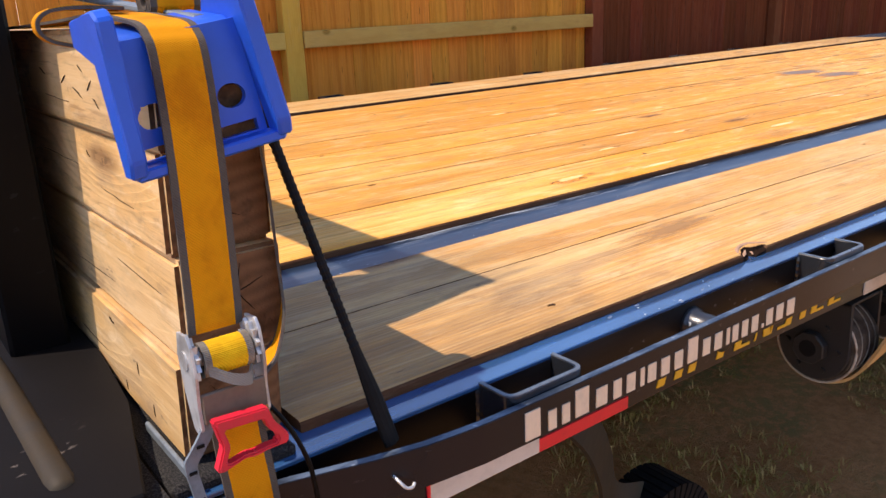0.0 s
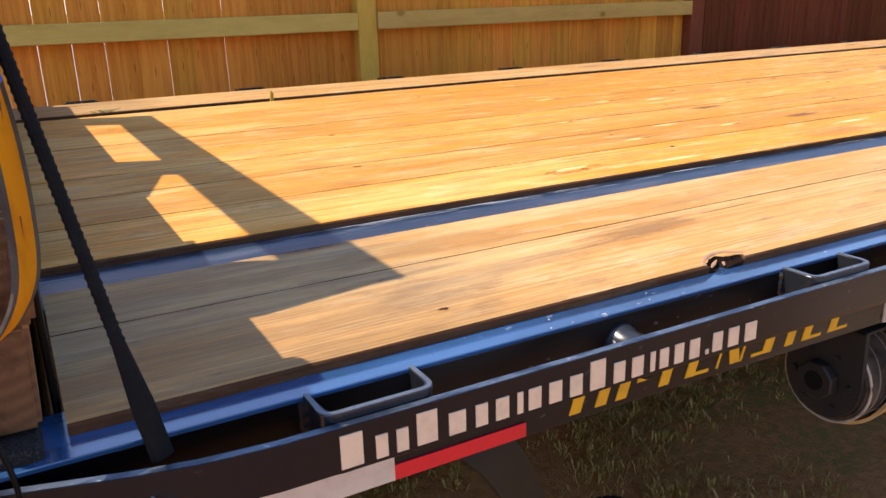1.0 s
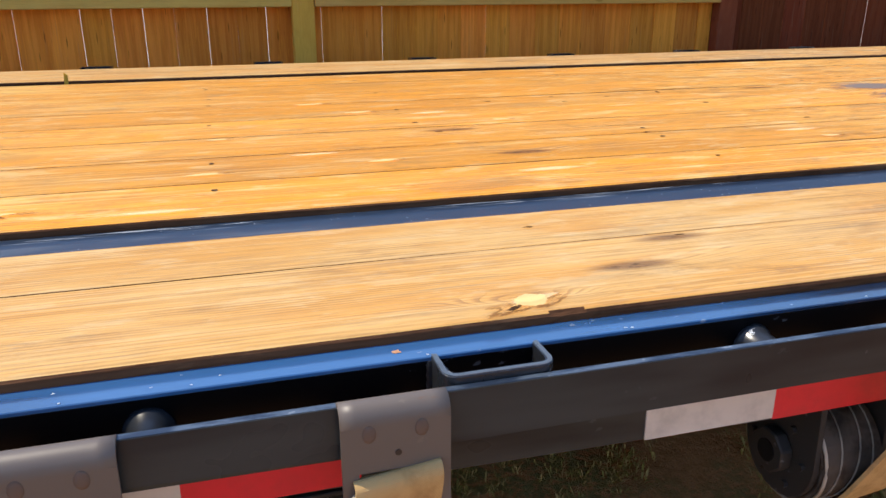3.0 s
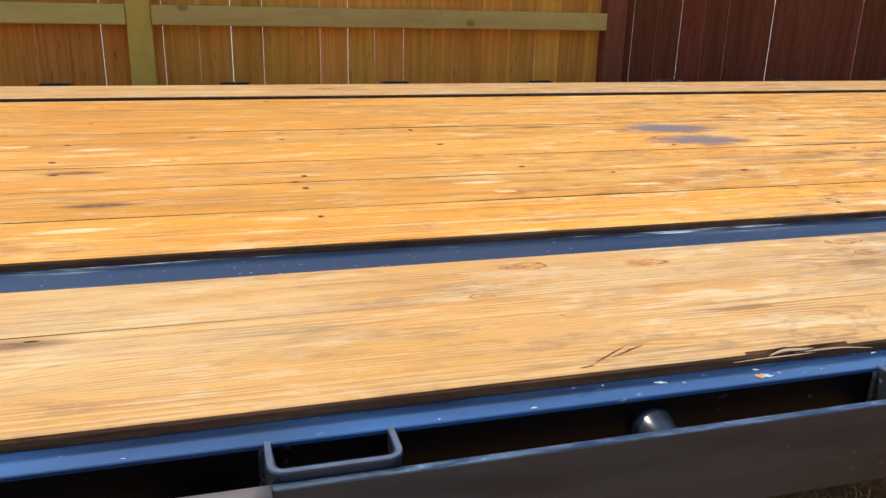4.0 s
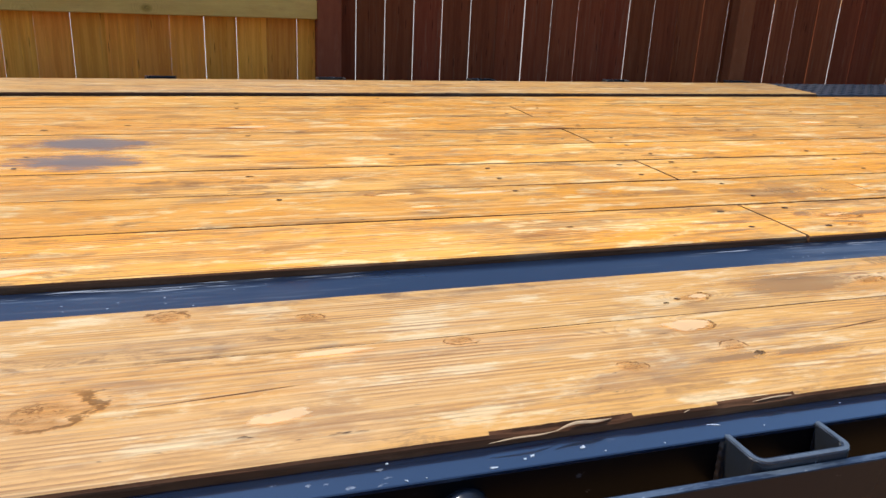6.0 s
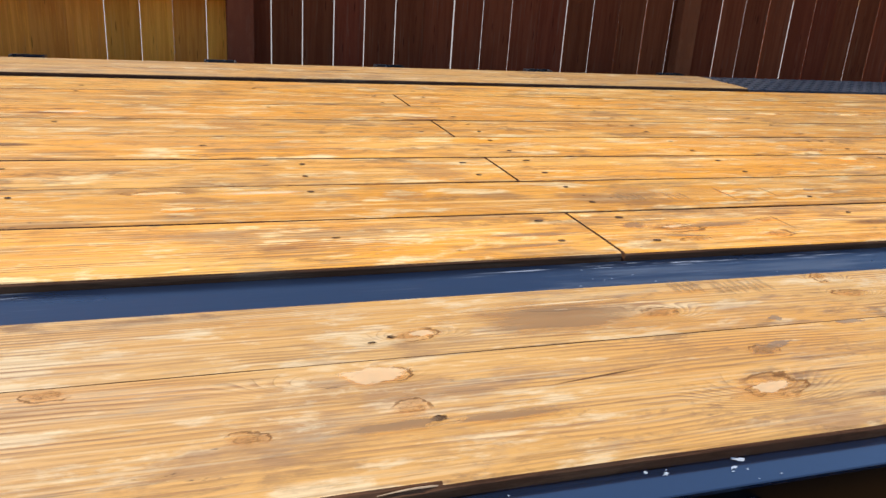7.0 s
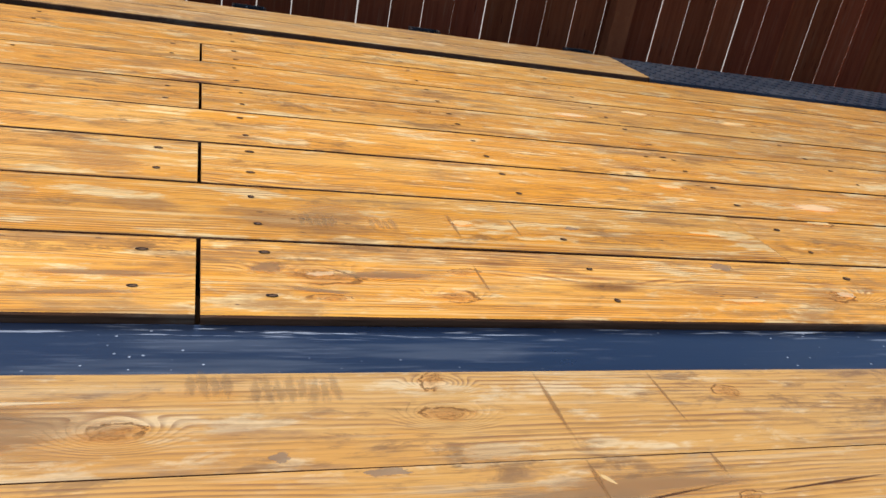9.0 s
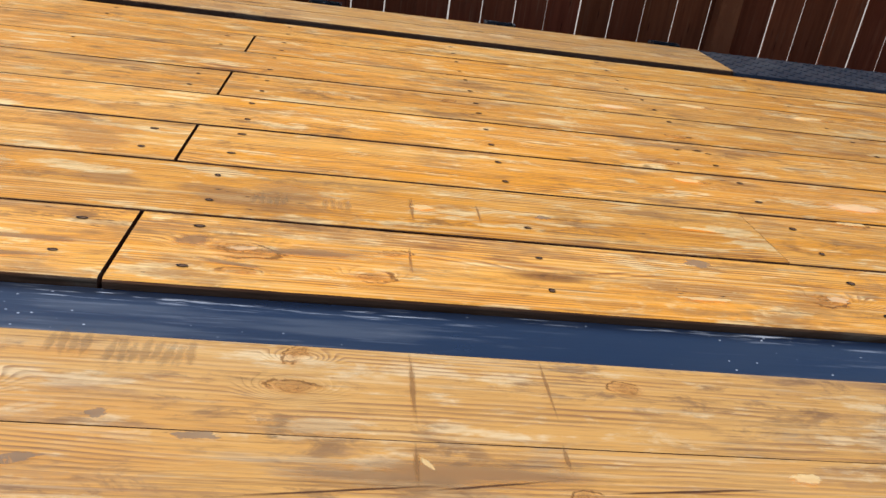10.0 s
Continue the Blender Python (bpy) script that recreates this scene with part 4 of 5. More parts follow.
for x, y, rx, ry in ((1.022, 0.842, 0.04, 0.010), (1.336, 0.862, 0.035, 0.010), (1.388, 1.391, 0.045, 0.013), (1.692, 1.209, 0.03, 0.012), (1.048, 1.138, 0.03, 0.010), (1.286, 1.544, 0.05, 0.016), (0.722, 0.676, 0.06, 0.014),
                     (3.543, 0.938, 0.05, 0.009), (3.576, 0.853, 0.035, 0.008), (2.577, 0.845, 0.06, 0.010), (2.30, 0.835, 0.03, 0.012), (5.278, 1.69, 0.05, 0.018), (5.60, 1.69, 0.06, 0.02), (5.05, 1.115, 0.035, 0.014)):
    owner = board_at(x, y)
    mark("pale_flake", x, y, rx * 1.15, ry * 1.15, FLAKE, owner, rng.uniform(-6, 6), 0.0030)
    mark("knot", x + rx * 0.9, y - ry * 0.3, rx * 0.5, ry * 0.8, KNOT, owner, 0, 0.0033)
for x, y in ((5.141, 1.304), (5.10, 1.300), (5.165, 1.292), (1.94, 0.97), (2.1, 1.46), (3.3, 1.1), (1.75, 1.46), (0.5, 1.33), (3.05, 1.65), (3.62, 1.27)):
    mark("dark_knot", x, y, 0.012, 0.007, KNOT_DARK, board_at(x, y), 0, 0.0032)

# prints of a tyre tread: rows of short dark bars across the grain
for x, y, count, owner in ((4.306, 0.854, 5, planks[1, 0]), (4.405, 0.858, 4, planks[1, 0]), (4.222, 0.459, 8, S2), (4.165, 0.468, 4, S2)):
    for k in range(count):
        mark("tread_print", x + 0.0105 * k, y + 0.003 * math.sin(k * 2.1), 0.024 + 0.006 * (k % 2), 0.0075, TREAD_PRINT, owner, 90 + 8 * math.sin(k), 0.0029)

# ---- steel of the trailer ----
WEB = 0.118
# near side channel: top flange, web, bottom flange


def channel_foot(x):
    """The height of the channel's lower edge: the channel deepens a little from the front backwards."""
    return 0.775 - 0.024 * min(max((x - 0.35) / 1.3, 0.0), 1.0)


def channel_run(profile):
    own = bmesh.new()
    for xa, xb in ((-0.31, 0.35), (0.35, 1.65), (1.65, X1)):
        prism(profile, "x", xa, xb, own)
    for v in own.verts:
        if v.co.z < 0.80:
            v.co.z += channel_foot(v.co.x) - 0.757
    return own


part("side_channel", channel_run([(WEB, 0.757), (WEB, STEEL - 0.005), (0.20, STEEL - 0.005), (0.20, 0.858), (0.135, 0.858), (0.130, 0.765), (0.20, 0.765), (0.20, 0.757)]), WEB_PAINT, trailer, "glossy black steel side channel")
part("channel_face", channel_run([(WEB - 0.0012, 0.7575), (WEB - 0.0012, 0.826), (WEB + 0.001, 0.826), (WEB + 0.001, 0.7575)]), RAIL_PAINT, trailer, "grey-black lower face of the channel, grey sheen painted in")
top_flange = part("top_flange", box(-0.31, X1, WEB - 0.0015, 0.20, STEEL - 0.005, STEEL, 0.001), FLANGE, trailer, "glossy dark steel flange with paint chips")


def paint_chip(x, y, size, material, long=1.6, turn=0.0, z=STEEL + 0.0004):
    """A ragged spot where the paint has come off the flange."""
    own, n = bmesh.new(), 11
    c, q = math.cos(turn), math.sin(turn)
    ring = []
    for k in range(n):
        a = k / n * math.tau
        r = size * (0.7 + 0.8 * noise.noise(Vector((math.cos(a) * 1.7 + x * 31, math.sin(a) * 1.7 + y * 57, 0))))
        u, v = r * long * math.cos(a), r * math.sin(a)
        ring.append(own.verts.new((x + u * c - v * q, y + u * q + v * c, z)))
    own.faces.new(ring)
    return part("paint_chip", own, material, top_flange)


for x, y, size, material, long in ((2.308, 0.128, 0.006, CHIP_TAN, 1.3), (2.316, 0.126, 0.004, CHIP_PALE, 2.2), (2.204, 0.137, 0.003, CHIP_PALE, 2.5), (2.918, 0.137, 0.004, CHIP_PALE, 1.5), (2.974, 0.135, 0.003, CHIP_PALE, 1.6), (4.024, 0.148, 0.0035, CHIP_PALE, 2.6),
                                   (3.935, 0.148, 0.0022, CHIP_PALE, 1.2), (3.951, 0.143, 0.0028, CHIP_PALE, 1.6), (1.19, 0.134, 0.005, CHIP_TAN, 1.2), (3.47, 0.130, 0.0025, CHIP_PALE, 1.3), (3.462, 0.127, 0.002, CHIP_PALE, 1.0), (3.52, 0.132, 0.003, CHIP_PALE, 1.2), (3.66, 0.138, 0.0016, CHIP_PALE, 6.0)):
    paint_chip(x, y, size, material, long, 0.5 if long < 2 else -0.3)
chip_rng = random.Random(21)
for _ in range(70):
    x = chip_rng.uniform(0.1, 4.9)
    near = 0.121 if chip_rng.random() < 0.45 else chip_rng.uniform(0.122, 0.149)
    paint_chip(x, near, chip_rng.choice((0.0008, 0.001, 0.0013, 0.0018)), CHIP_PALE, chip_rng.choice((1.2, 1.6, 3.0)), chip_rng.uniform(-0.6, 0.6))
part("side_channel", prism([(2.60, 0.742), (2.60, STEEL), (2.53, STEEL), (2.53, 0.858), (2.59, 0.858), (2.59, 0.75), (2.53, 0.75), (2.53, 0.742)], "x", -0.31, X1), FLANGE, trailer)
for y0, y1 in ((0.47, 0.602), (2.135, 2.26)):
    part("steel_strip", box(-0.19, X1, y0, y1, 0.80, STEEL if y0 < 1 else STEEL - 0.008, 0.003), STRIP, trailer, "scratched dark steel strip between planks")
for y in (0.88, 2.05):
    part("main_beam", box(-0.3, X1, y - 0.05, y + 0.05, 0.50, 0.80, 0.006), UNDER, trailer)
for k in range(14):
    x = 0.02 + 0.61 * k
    part("cross_member", box(x, x + 0.05, 0.14, 2.58, 0.80, 0.862, 0.003), UNDER, trailer)
# rub rail: a flat bar on edge, bending inwards at the front
rail_path = [(-0.36, 0.122), (-0.30, 0.116), (-0.22, 0.098), (-0.15, 0.078), (-0.10, 0.067), (-0.04, 0.061), (0.05, 0.06), (0.8, 0.06), (1.25, 0.06), (2.0, 0.06), (4.0, 0.06), (6.0, 0.06), (X1, 0.06)]
for side in (1, -1):
    pts = [(x, y if side > 0 else 2.718 - y) for x, y in rail_path]
    back = [(x, y + 0.010 * side) for x, y in reversed(pts)]
    own = prism(pts + back, "z", 0.829, 0.881, bevel=0.0026)
    for v in own.verts:
        if v.co.z < 0.85:
            v.co.z += 0.011 if v.co.x < 0.9 else 0.0
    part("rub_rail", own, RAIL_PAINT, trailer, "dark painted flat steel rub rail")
    edge = [(x, y + 0.0012 * side) for x, y in pts] + [(x, y + 0.0088 * side) for x, y in reversed(pts)]
    part("worn_edge", prism(edge, "z", 0.8805, 0.8815), SKY_EDGE, trailer, "rubbed top edge of the rail, bright with painted sky reflection")


def pocket(x):
    """A U of bent flat bar between rail and channel."""
    w, t, r = 0.108, 0.006, 0.014
    outer, inner = [(x, WEB), (x, 0.07 + r)], [(x + t, WEB), (x + t, 0.07 + r)]
    for k in range(1, 5):
        a = k / 4 * math.pi / 2
        outer.append((x + r - r * math.cos(a), 0.07 + r - r * math.sin(a)))
        inner.append((x + r - (r - t) * math.cos(a), 0.07 + r - (r - t) * math.sin(a)))
    for k in range(0, 5):
        a = k / 4 * math.pi / 2
        outer.append((x + w - r + r * math.sin(a), 0.07 + r - r * math.cos(a)))
        inner.append((x + w - r + (r - t) * math.sin(a), 0.07 + r - (r - t) * math.cos(a)))
    outer.append((x + w, WEB))
    inner.append((x + w - t, WEB))
    ob = part("stake_pocket", prism(outer + inner[::-1], "z", 0.832, 0.889, bevel=0.0012), POCKET, trailer, "bent steel stake pocket with worn bright edge")
    rim = [(p + (x + w / 2 - p) * 0.012, q + 0.0006) for p, q in outer] + [(p - (x + w / 2 - p) * 0.012, q - 0.0006) for p, q in inner[::-1]]
    part("worn_rim", prism(rim, "z", 0.8885, 0.8896), BRIGHT_RIM, ob, "bright worn rim")
    for sx in (x - 0.001, x + w + 0.001):
        part("weld_bead", tube([(sx, WEB - 0.001, 0.834 + 0.005 * i) for i in range(11)], [0.0032 + 0.001 * (i % 2) for i in range(11)], 6), POCKET, ob)
    return ob


POCKET = paint("worn_pocket_paint", (0.012, 0.015, 0.020), 0.22, 1.0, 0.3, False, (0.55, 0.58, 0.6), spec=0.8)
BRIGHT_RIM = plain("bright_rim", (0.10, 0.12, 0.14), 0.3, 0.8, 60, 0.8)


def spool(x):
    """A short round pipe from the channel to the rail, flared by its welds."""
    own = tube([(x, WEB + 0.002, 0.852), (x, WEB - 0.004, 0.852), (x, WEB - 0.011, 0.852), (x, 0.080, 0.852), (x, 0.073, 0.852), (x, 0.068, 0.852)], [0.0235, 0.022, 0.0185, 0.0185, 0.021, 0.023], 20)
    return part("pipe_spool", own, POCKET, trailer, "short welded steel pipe spool", smooth=True)


for k in range(0, 13):
    pocket(0.6096 * k)
for k in range(0, 13):
    spool(0.357 + 0.6096 * k)

# upstand and front of the deck
part("front_upstand", box(-0.190, -0.184, 0.20, 2.58, 0.80, 1.04, 0.002), BLACK_STEEL, trailer, "black steel upstand behind the stacked timbers")
part("front_channel", box(-0.31, -0.20, 0.125, 2.59, 0.66, 0.898, 0.004), ROUGH_BLACK, trailer, "rough black front cross-channel")
part("neck_plate", prism([(-0.315, 0.90), (-0.315, 0.885), (-1.5, 0.70), (-1.5, 0.72)], "y", 0.02, 2.5), ROUGH_BLACK, trailer, "black steel gooseneck top plate")
part("neck_cover", prism([(-0.288, 0.40), (-0.286, 2.45), (-1.2, 2.45), (-1.2, 0.10), (-0.335, 0.10), (-0.300, 0.26)], "z", 0.903, 0.921, bevel=0.002), SPECKLED, trailer, "black steel cover plate with pale paint specks")
part("front_edge_angle", box(-0.295, -0.291, 0.125, 0.235, 0.899, 0.908, 0.001), PALE_STEEL, trailer, "bare galvanised edge angle")
# front rack: uprights, top bar and gusset plates
part("rack_upright", prism([(0.445, 0.85), (0.445, 1.50), (0.549, 1.79), (0.654, 1.79), (0.654, 0.85)], "x", -0.365, -0.305, bevel=0.004), BLACK_STEEL, trailer, "glossy black steel upright")
for y0, y1 in ((1.307, 1.464), (2.125, 2.28)):
    part("rack_upright", box(-0.365, -0.305, y0, y1, 0.85, 1.79, 0.005), BLACK_STEEL, trailer)
part("rack_gusset", prism([(1.084, 1.35), (1.084, 1.484), (1.282, 1.582), (1.31, 1.582), (1.31, 1.35)], "x", -0.322, -0.312), BLACK_STEEL, trailer)
# unseen plate, added to shade the timbers beyond the near upright
part("rack_side_plate", box(-0.335, -0.318, 0.65, 1.309, 0.88, 1.31, 0.003), BLACK_STEEL, trailer)
part("rack_top_bar", box(-0.365, -0.300, 0.549, 2.29, 1.725, 1.812, 0.004), BLACK_STEEL, trailer)
part("neck_tube", tube([(-0.388, 0.56, 0.917), (-0.383, 0.40, 0.916), (-0.381, 0.165, 0.915), (-0.381, 0.152, 0.915), (-0.381, 0.147, 0.915)], [0.0125, 0.0125, 0.0125, 0.011, 0.006], 14), GREY_TUBE, trailer, "dusty grey-brown round tube", smooth=True)
part("landing_leg", box(-1.0, -0.9, 0.72, 0.82, 0.0, 0.79, 0.006), UNDER, trailer)
part("landing_leg", box(-1.0, -0.9, 1.85, 1.95, 0.0, 0.79, 0.006), UNDER, trailer)
part("landing_leg", box(5.9, 6.1, 0.72, 0.82, 0.0, 0.79, 0.006), UNDER, trailer)
part("landing_leg", box(5.9, 6.1, 1.85, 1.95, 0.0, 0.79, 0.006), UNDER, trailer)

# tread plate beside the far planks
tread = part("tread_plate", box(5.644, X1, 2.235, 2.57, 0.87, 0.896), TREAD, trailer, "dark raised-pattern steel tread plate")
lug = bmesh.new()
for i in range(0, 78):
    for j in range(0, 13):
        if (i + j) % 2:
            continue
        cx, cy, a = 5.66 + i * 0.026, 2.247 + j * 0.026, radians(45 if (i // 1 + j) % 4 == 0 else -45)
        c, s = math.cos(a), math.sin(a)
        prism([(cx + p * c - q * s, cy + p * s + q * c) for p, q in ((-0.013, 0), (0, -0.004), (0.013, 0), (0, 0.004))], "z", 0.8955, 0.8985, lug)
tagged(part("raised_pattern", lug, TREAD, tread), kind="stuff")

# reflective tape on the channel below the rail
for x0, x1, mat, nm in ((-0.0715, -0.068, TAPE_RED, "red_tape"), (-0.068, 0.082, TAPE_WHITE, "white_tape"), (0.082, 0.232, TAPE_RED, "red_tape"), (0.83, 0.985, TAPE_WHITE, "white_tape"), (0.985, 1.149, TAPE_RED, "red_tape"), (1.455, 1.616, TAPE_WHITE, "white_tape"),
                        (1.616, 1.775, TAPE_RED, "red_tape"), (2.79, 2.95, TAPE_RED, "red_tape")):
    foot = channel_foot((x0 + x1) / 2) + 0.002
    part(nm, box(x0, x1, WEB - 0.0032, WEB - 0.0012, foot, foot + (0.016 if 0 < x0 < 0.2 else 0.042)), mat, trailer)


def sign_bars():
    """The cream maker's mark on the rail, as plain upright bars."""
    widths = [1.35, 0.75, 0.75, 1.35, 1.15, 0.85, 0.95, 0.42, 0.95, 1.0, 1.0, 1.25, 0.95, 1.0, 0.42, 0.8, 0.85, 0.95, 0.3, 0.95, 1.05, 1.2]
    unit = 0.501 / (sum(widths) + 0.2 * len(widths))
    x = 0.010
    for i, w in enumerate(widths):
        top = 0.849 if i == 18 else 0.8745 if i in (0, 3, 11) else 0.8655
        part("cream_bar", box(x, x + w * unit * 0.72, 0.0588, 0.0602, 0.8438, top), DECAL_CREAM, trailer)
        x += (w + 0.2) * unit


sign_bars()


def yellow_letters():
    """Slanted yellow letters low on the channel, with heavy stems and thin bars; the rail hides their upper halves."""
    top, w, th = 0.046, 0.0150, 0.0042

    def slab(x0, x1, v0, v1):
        return [(x0, v0), (x1, v0), (x1, v1), (x0, v1)]

    def stem(x, v0=0.0, v1=top):
        return slab(x, x + w, v0, v1)

    def e(x, wide):
        return [stem(x), slab(x + w, x + wide, 0, th), slab(x + w, x + wide * 0.85, 0.021, 0.021 + th), slab(x + w, x + wide, top - th, top)]

    words = {
        "H": [stem(0.288), stem(0.323), slab(0.303, 0.323, 0.021, 0.021 + th)],
        "I": [stem(0.352)],
        "-": [slab(0.378, 0.398, 0.014, 0.014 + th)],
        "T": [stem(0.415), slab(0.405, 0.441, top - th, top)],
        "E": e(0.456, 0.037),
        "N": [slab(0.506, 0.5095, 0, top), [(0.530, 0), (0.546, 0), (0.5255, top), (0.5095, top)], slab(0.546, 0.5495, 0, top)],
        "S": [slab(0.566, 0.586, 0, th), [(0.586, 0), (0.602, 0), (0.602, 0.024), (0.586, 0.018)], [(0.566, 0.027), (0.602, 0.0185), (0.602, 0.024), (0.566, 0.0325)], slab(0.566, 0.582, 0.03, top), slab(0.582, 0.602, top - th, top)],
        "I ": [stem(0.627)],
        "L": [stem(0.659), slab(0.674, 0.696, 0, th)],
        "E ": e(0.711, 0.038),
    }
    for strokes in words.values():
        own = bmesh.new()
        for k, stroke in enumerate(strokes):
            lay = 0.00012 * k
            prism([(x + 0.33 * v, 0.7835 - 0.004 * (x - 0.288) / 0.46 + v) for x, v in stroke], "y", WEB - 0.0026 - lay, WEB - 0.001, own)
        part("yellow_letter", own, DECAL_YELLOW, trailer, "yellow slanted decal letter")


yellow_letters()

# ---- winches and straps on the rail ----


def strap_set(x):
    """A flat steel hook over the rail, its tan webbing, and the winch below that it winds on."""
    winch = thing("strap_winch", "black steel strap winch with dirty coiled webbing under the rail", "winch", "strap winches")
    cx, cy, cz, R = x + 0.010, 0.182, 0.660, 0.071
    for dx in (-0.048, 0.050):
        bend = [(cy + 0.062 * math.cos(a), cz + 0.062 * math.sin(a)) for a in [math.pi + k / 12 * math.pi for k in range(13)]]
        part("side_plate", prism([(cy - 0.060, 0.752)] + bend + [(cy + 0.058, 0.752)], "x", cx + dx - 0.004, cx + dx + 0.004, bevel=0.0012), UNDER, winch)
    part("mount", box(cx - 0.052, cx + 0.054, cy - 0.058, cy + 0.056, 0.7465, 0.7515, 0.001), UNDER, winch)
    hub = [(cy + 0.030 * math.cos(k / 8 * math.tau + 0.39), cz + 0.030 * math.sin(k / 8 * math.tau + 0.39)) for k in range(8)]
    part("ratchet_cap", prism(hub, "x", cx - 0.070, cx - 0.053, bevel=0.002), UNDER, winch)
    part("drum_bore", tube([(cx - 0.0712, cy, cz), (cx - 0.0698, cy, cz)], 0.015, 14), RUBBER, winch)
    for k in range(6):
        a = k / 6 * math.tau
        by, bz = cy + 0.045 * math.cos(a), cz + 0.045 * math.sin(a)
        part("bolt", tube([(cx - 0.058, by, bz), (cx - 0.051, by, bz)], 0.005, 6), UNDER, winch)
    part("webbing_coil", tube([(cx - 0.040, cy, cz), (cx + 0.042, cy, cz)], R - 0.002, 36), SHADED_WEB, winch, "dirty tan webbing wound on the drum, shade put into its colour")
    for k in range(8):
        rr = R - 0.0005 - 0.0062 * k
        ring = [(cx - 0.0405, cy + rr * math.cos(a / 32 * math.tau), cz + rr * math.sin(a / 32 * math.tau)) for a in range(33)]
        part("webbing_edge", tube(ring, 0.0021, 6, caps=False), PALE_WEB if k % 3 == 0 else SHADED_WEB, winch)
    for k, (dx, slant) in enumerate(((-0.020, 0.010), (0.004, 0.016), (0.026, 0.008))):
        turn = [(cx + dx + slant * math.sin(a / 32 * math.tau), cy + (R - 0.0012) * math.cos(a / 32 * math.tau), cz + (R - 0.0012) * math.sin(a / 32 * math.tau)) for a in range(33)]
        part("webbing_edge", tube(turn, 0.0011, 6, caps=False), EDGE_WEB, winch)
    hook = thing("flat_hook_strap", "scuffed flat steel hook over the rail with tan webbing strap", "strap", "cargo straps")
    # the bent plate
    prof_out = [(0.0712, 0.858), (0.0714, 0.869)] + [(0.060 + 0.0115 * math.cos(a), 0.8695 + 0.0122 * math.sin(a)) for a in (0.4, 0.8, 1.2, 1.57, 1.95, 2.35, 2.75)] + [(0.049, 0.867), (0.048, 0.797), (0.047, 0.782)]
    prof_in = [(0.0435, 0.782), (0.0445, 0.797), (0.0455, 0.867)] + [(0.060 + 0.0148 * math.cos(a), 0.8695 + 0.0155 * math.sin(a)) for a in (2.75, 2.35, 1.95, 1.57, 1.2, 0.8, 0.4)] + [(0.0748, 0.869), (0.0746, 0.858)]
    plate = bmesh.new()
    for (a, b) in ((0.0, 0.0145), (0.0815, 0.096)):
        prism(prof_out + prof_in, "x", x + a, x + b, plate)
    prism(prof_out[:10] + [(0.0484, 0.823), (0.0448, 0.823)] + prof_in[2:], "x", x + 0.0145, x + 0.0815, plate)
    bmesh.ops.remove_doubles(plate, verts=plate.verts, dist=0.0003)
    plate_ob = part("hook_plate", plate, RUSTY, hook)
    for p in plate_ob.data.polygons:
        p.use_smooth = abs(p.normal.x) < 0.5 and p.center.z > 0.864
    for dx in (0.024, 0.070):
        dent = bmesh.new()
        bmesh.ops.create_uvsphere(dent, u_segments=14, v_segments=8, radius=1.0, matrix=Matrix.LocRotScale((x + dx, 0.0456, 0.860), None, (0.0062, 0.0022, 0.0085)))
        part("weld_dimple", dent, RUST_SPOT, hook, smooth=True)
    part("hook_hole", tube([(x + 0.049, 0.0465, 0.839), (x + 0.049, 0.0444, 0.839)], 0.003, 10), SCREW, hook)
    part("loop_bar", tube([(x + 0.012, 0.046, 0.812), (x + 0.084, 0.046, 0.812)], 0.005, 10), RUSTY, hook)
    path = arc([(x + 0.047, 0.054, 0.80), (x + 0.047, 0.052, 0.815), (x + 0.048, 0.041, 0.819), (x + 0.048, 0.038, 0.803), (x + 0.047, 0.060, 0.745), (x + 0.044, 0.084, 0.691), (x + 0.040, 0.108, 0.638)]
               + [(x + 0.022 + 0.0002 * (310 - a), cy + (R + 0.004) * math.cos(radians(a)), cz + (R + 0.004) * math.sin(radians(a))) for a in (222, 242, 262, 285, 310)], 6)
    part("webbing", ribbon(path, (1, 0, 0.12), 0.039, 0.005), TAN_WEB, hook)
    part("webbing_fold", ribbon(arc([(x + 0.012, 0.042, 0.805), (x + 0.007, 0.043, 0.785), (x - 0.002, 0.052, 0.760)], 4), (0.8, 0.6, 0), 0.0055, 0.004), PALE_WEB, hook)
    return hook


for x in (0.852, 1.121, 1.735, 3.262):
    strap_set(x)

# curved steel bracket and small ribbed wheel hanging under the front
bracket = part("stand_bracket", ribbon(arc([(0.20, 0.20, 0.76), (0.25, 0.19, 0.70), (0.29, 0.20, 0.63), (0.33, 0.22, 0.55), (0.42, 0.24, 0.50)], 6), (0.9, 0.5, 0.2), 0.035, 0.006), GREY_TUBE, trailer, "bent grey steel bracket")
wheel = bmesh.new()
for k in range(40):
    a0, a1 = k / 40 * math.tau, (k + 0.72) / 40 * math.tau
    pts = [(0.47 + r * math.cos(a), 0.40 + r * math.sin(a)) for r, a in ((0.06, a0), (0.108, a0), (0.108, a1), (0.06, a1))]
    prism(pts, "y", 0.21, 0.29, wheel)
tube([(0.47, 0.215, 0.40), (0.47, 0.285, 0.40)], 0.102, 32, wheel)
tagged(part("stand_wheel", wheel, RUBBER, trailer, "ribbed black rubber wheel"), kind="stuff")

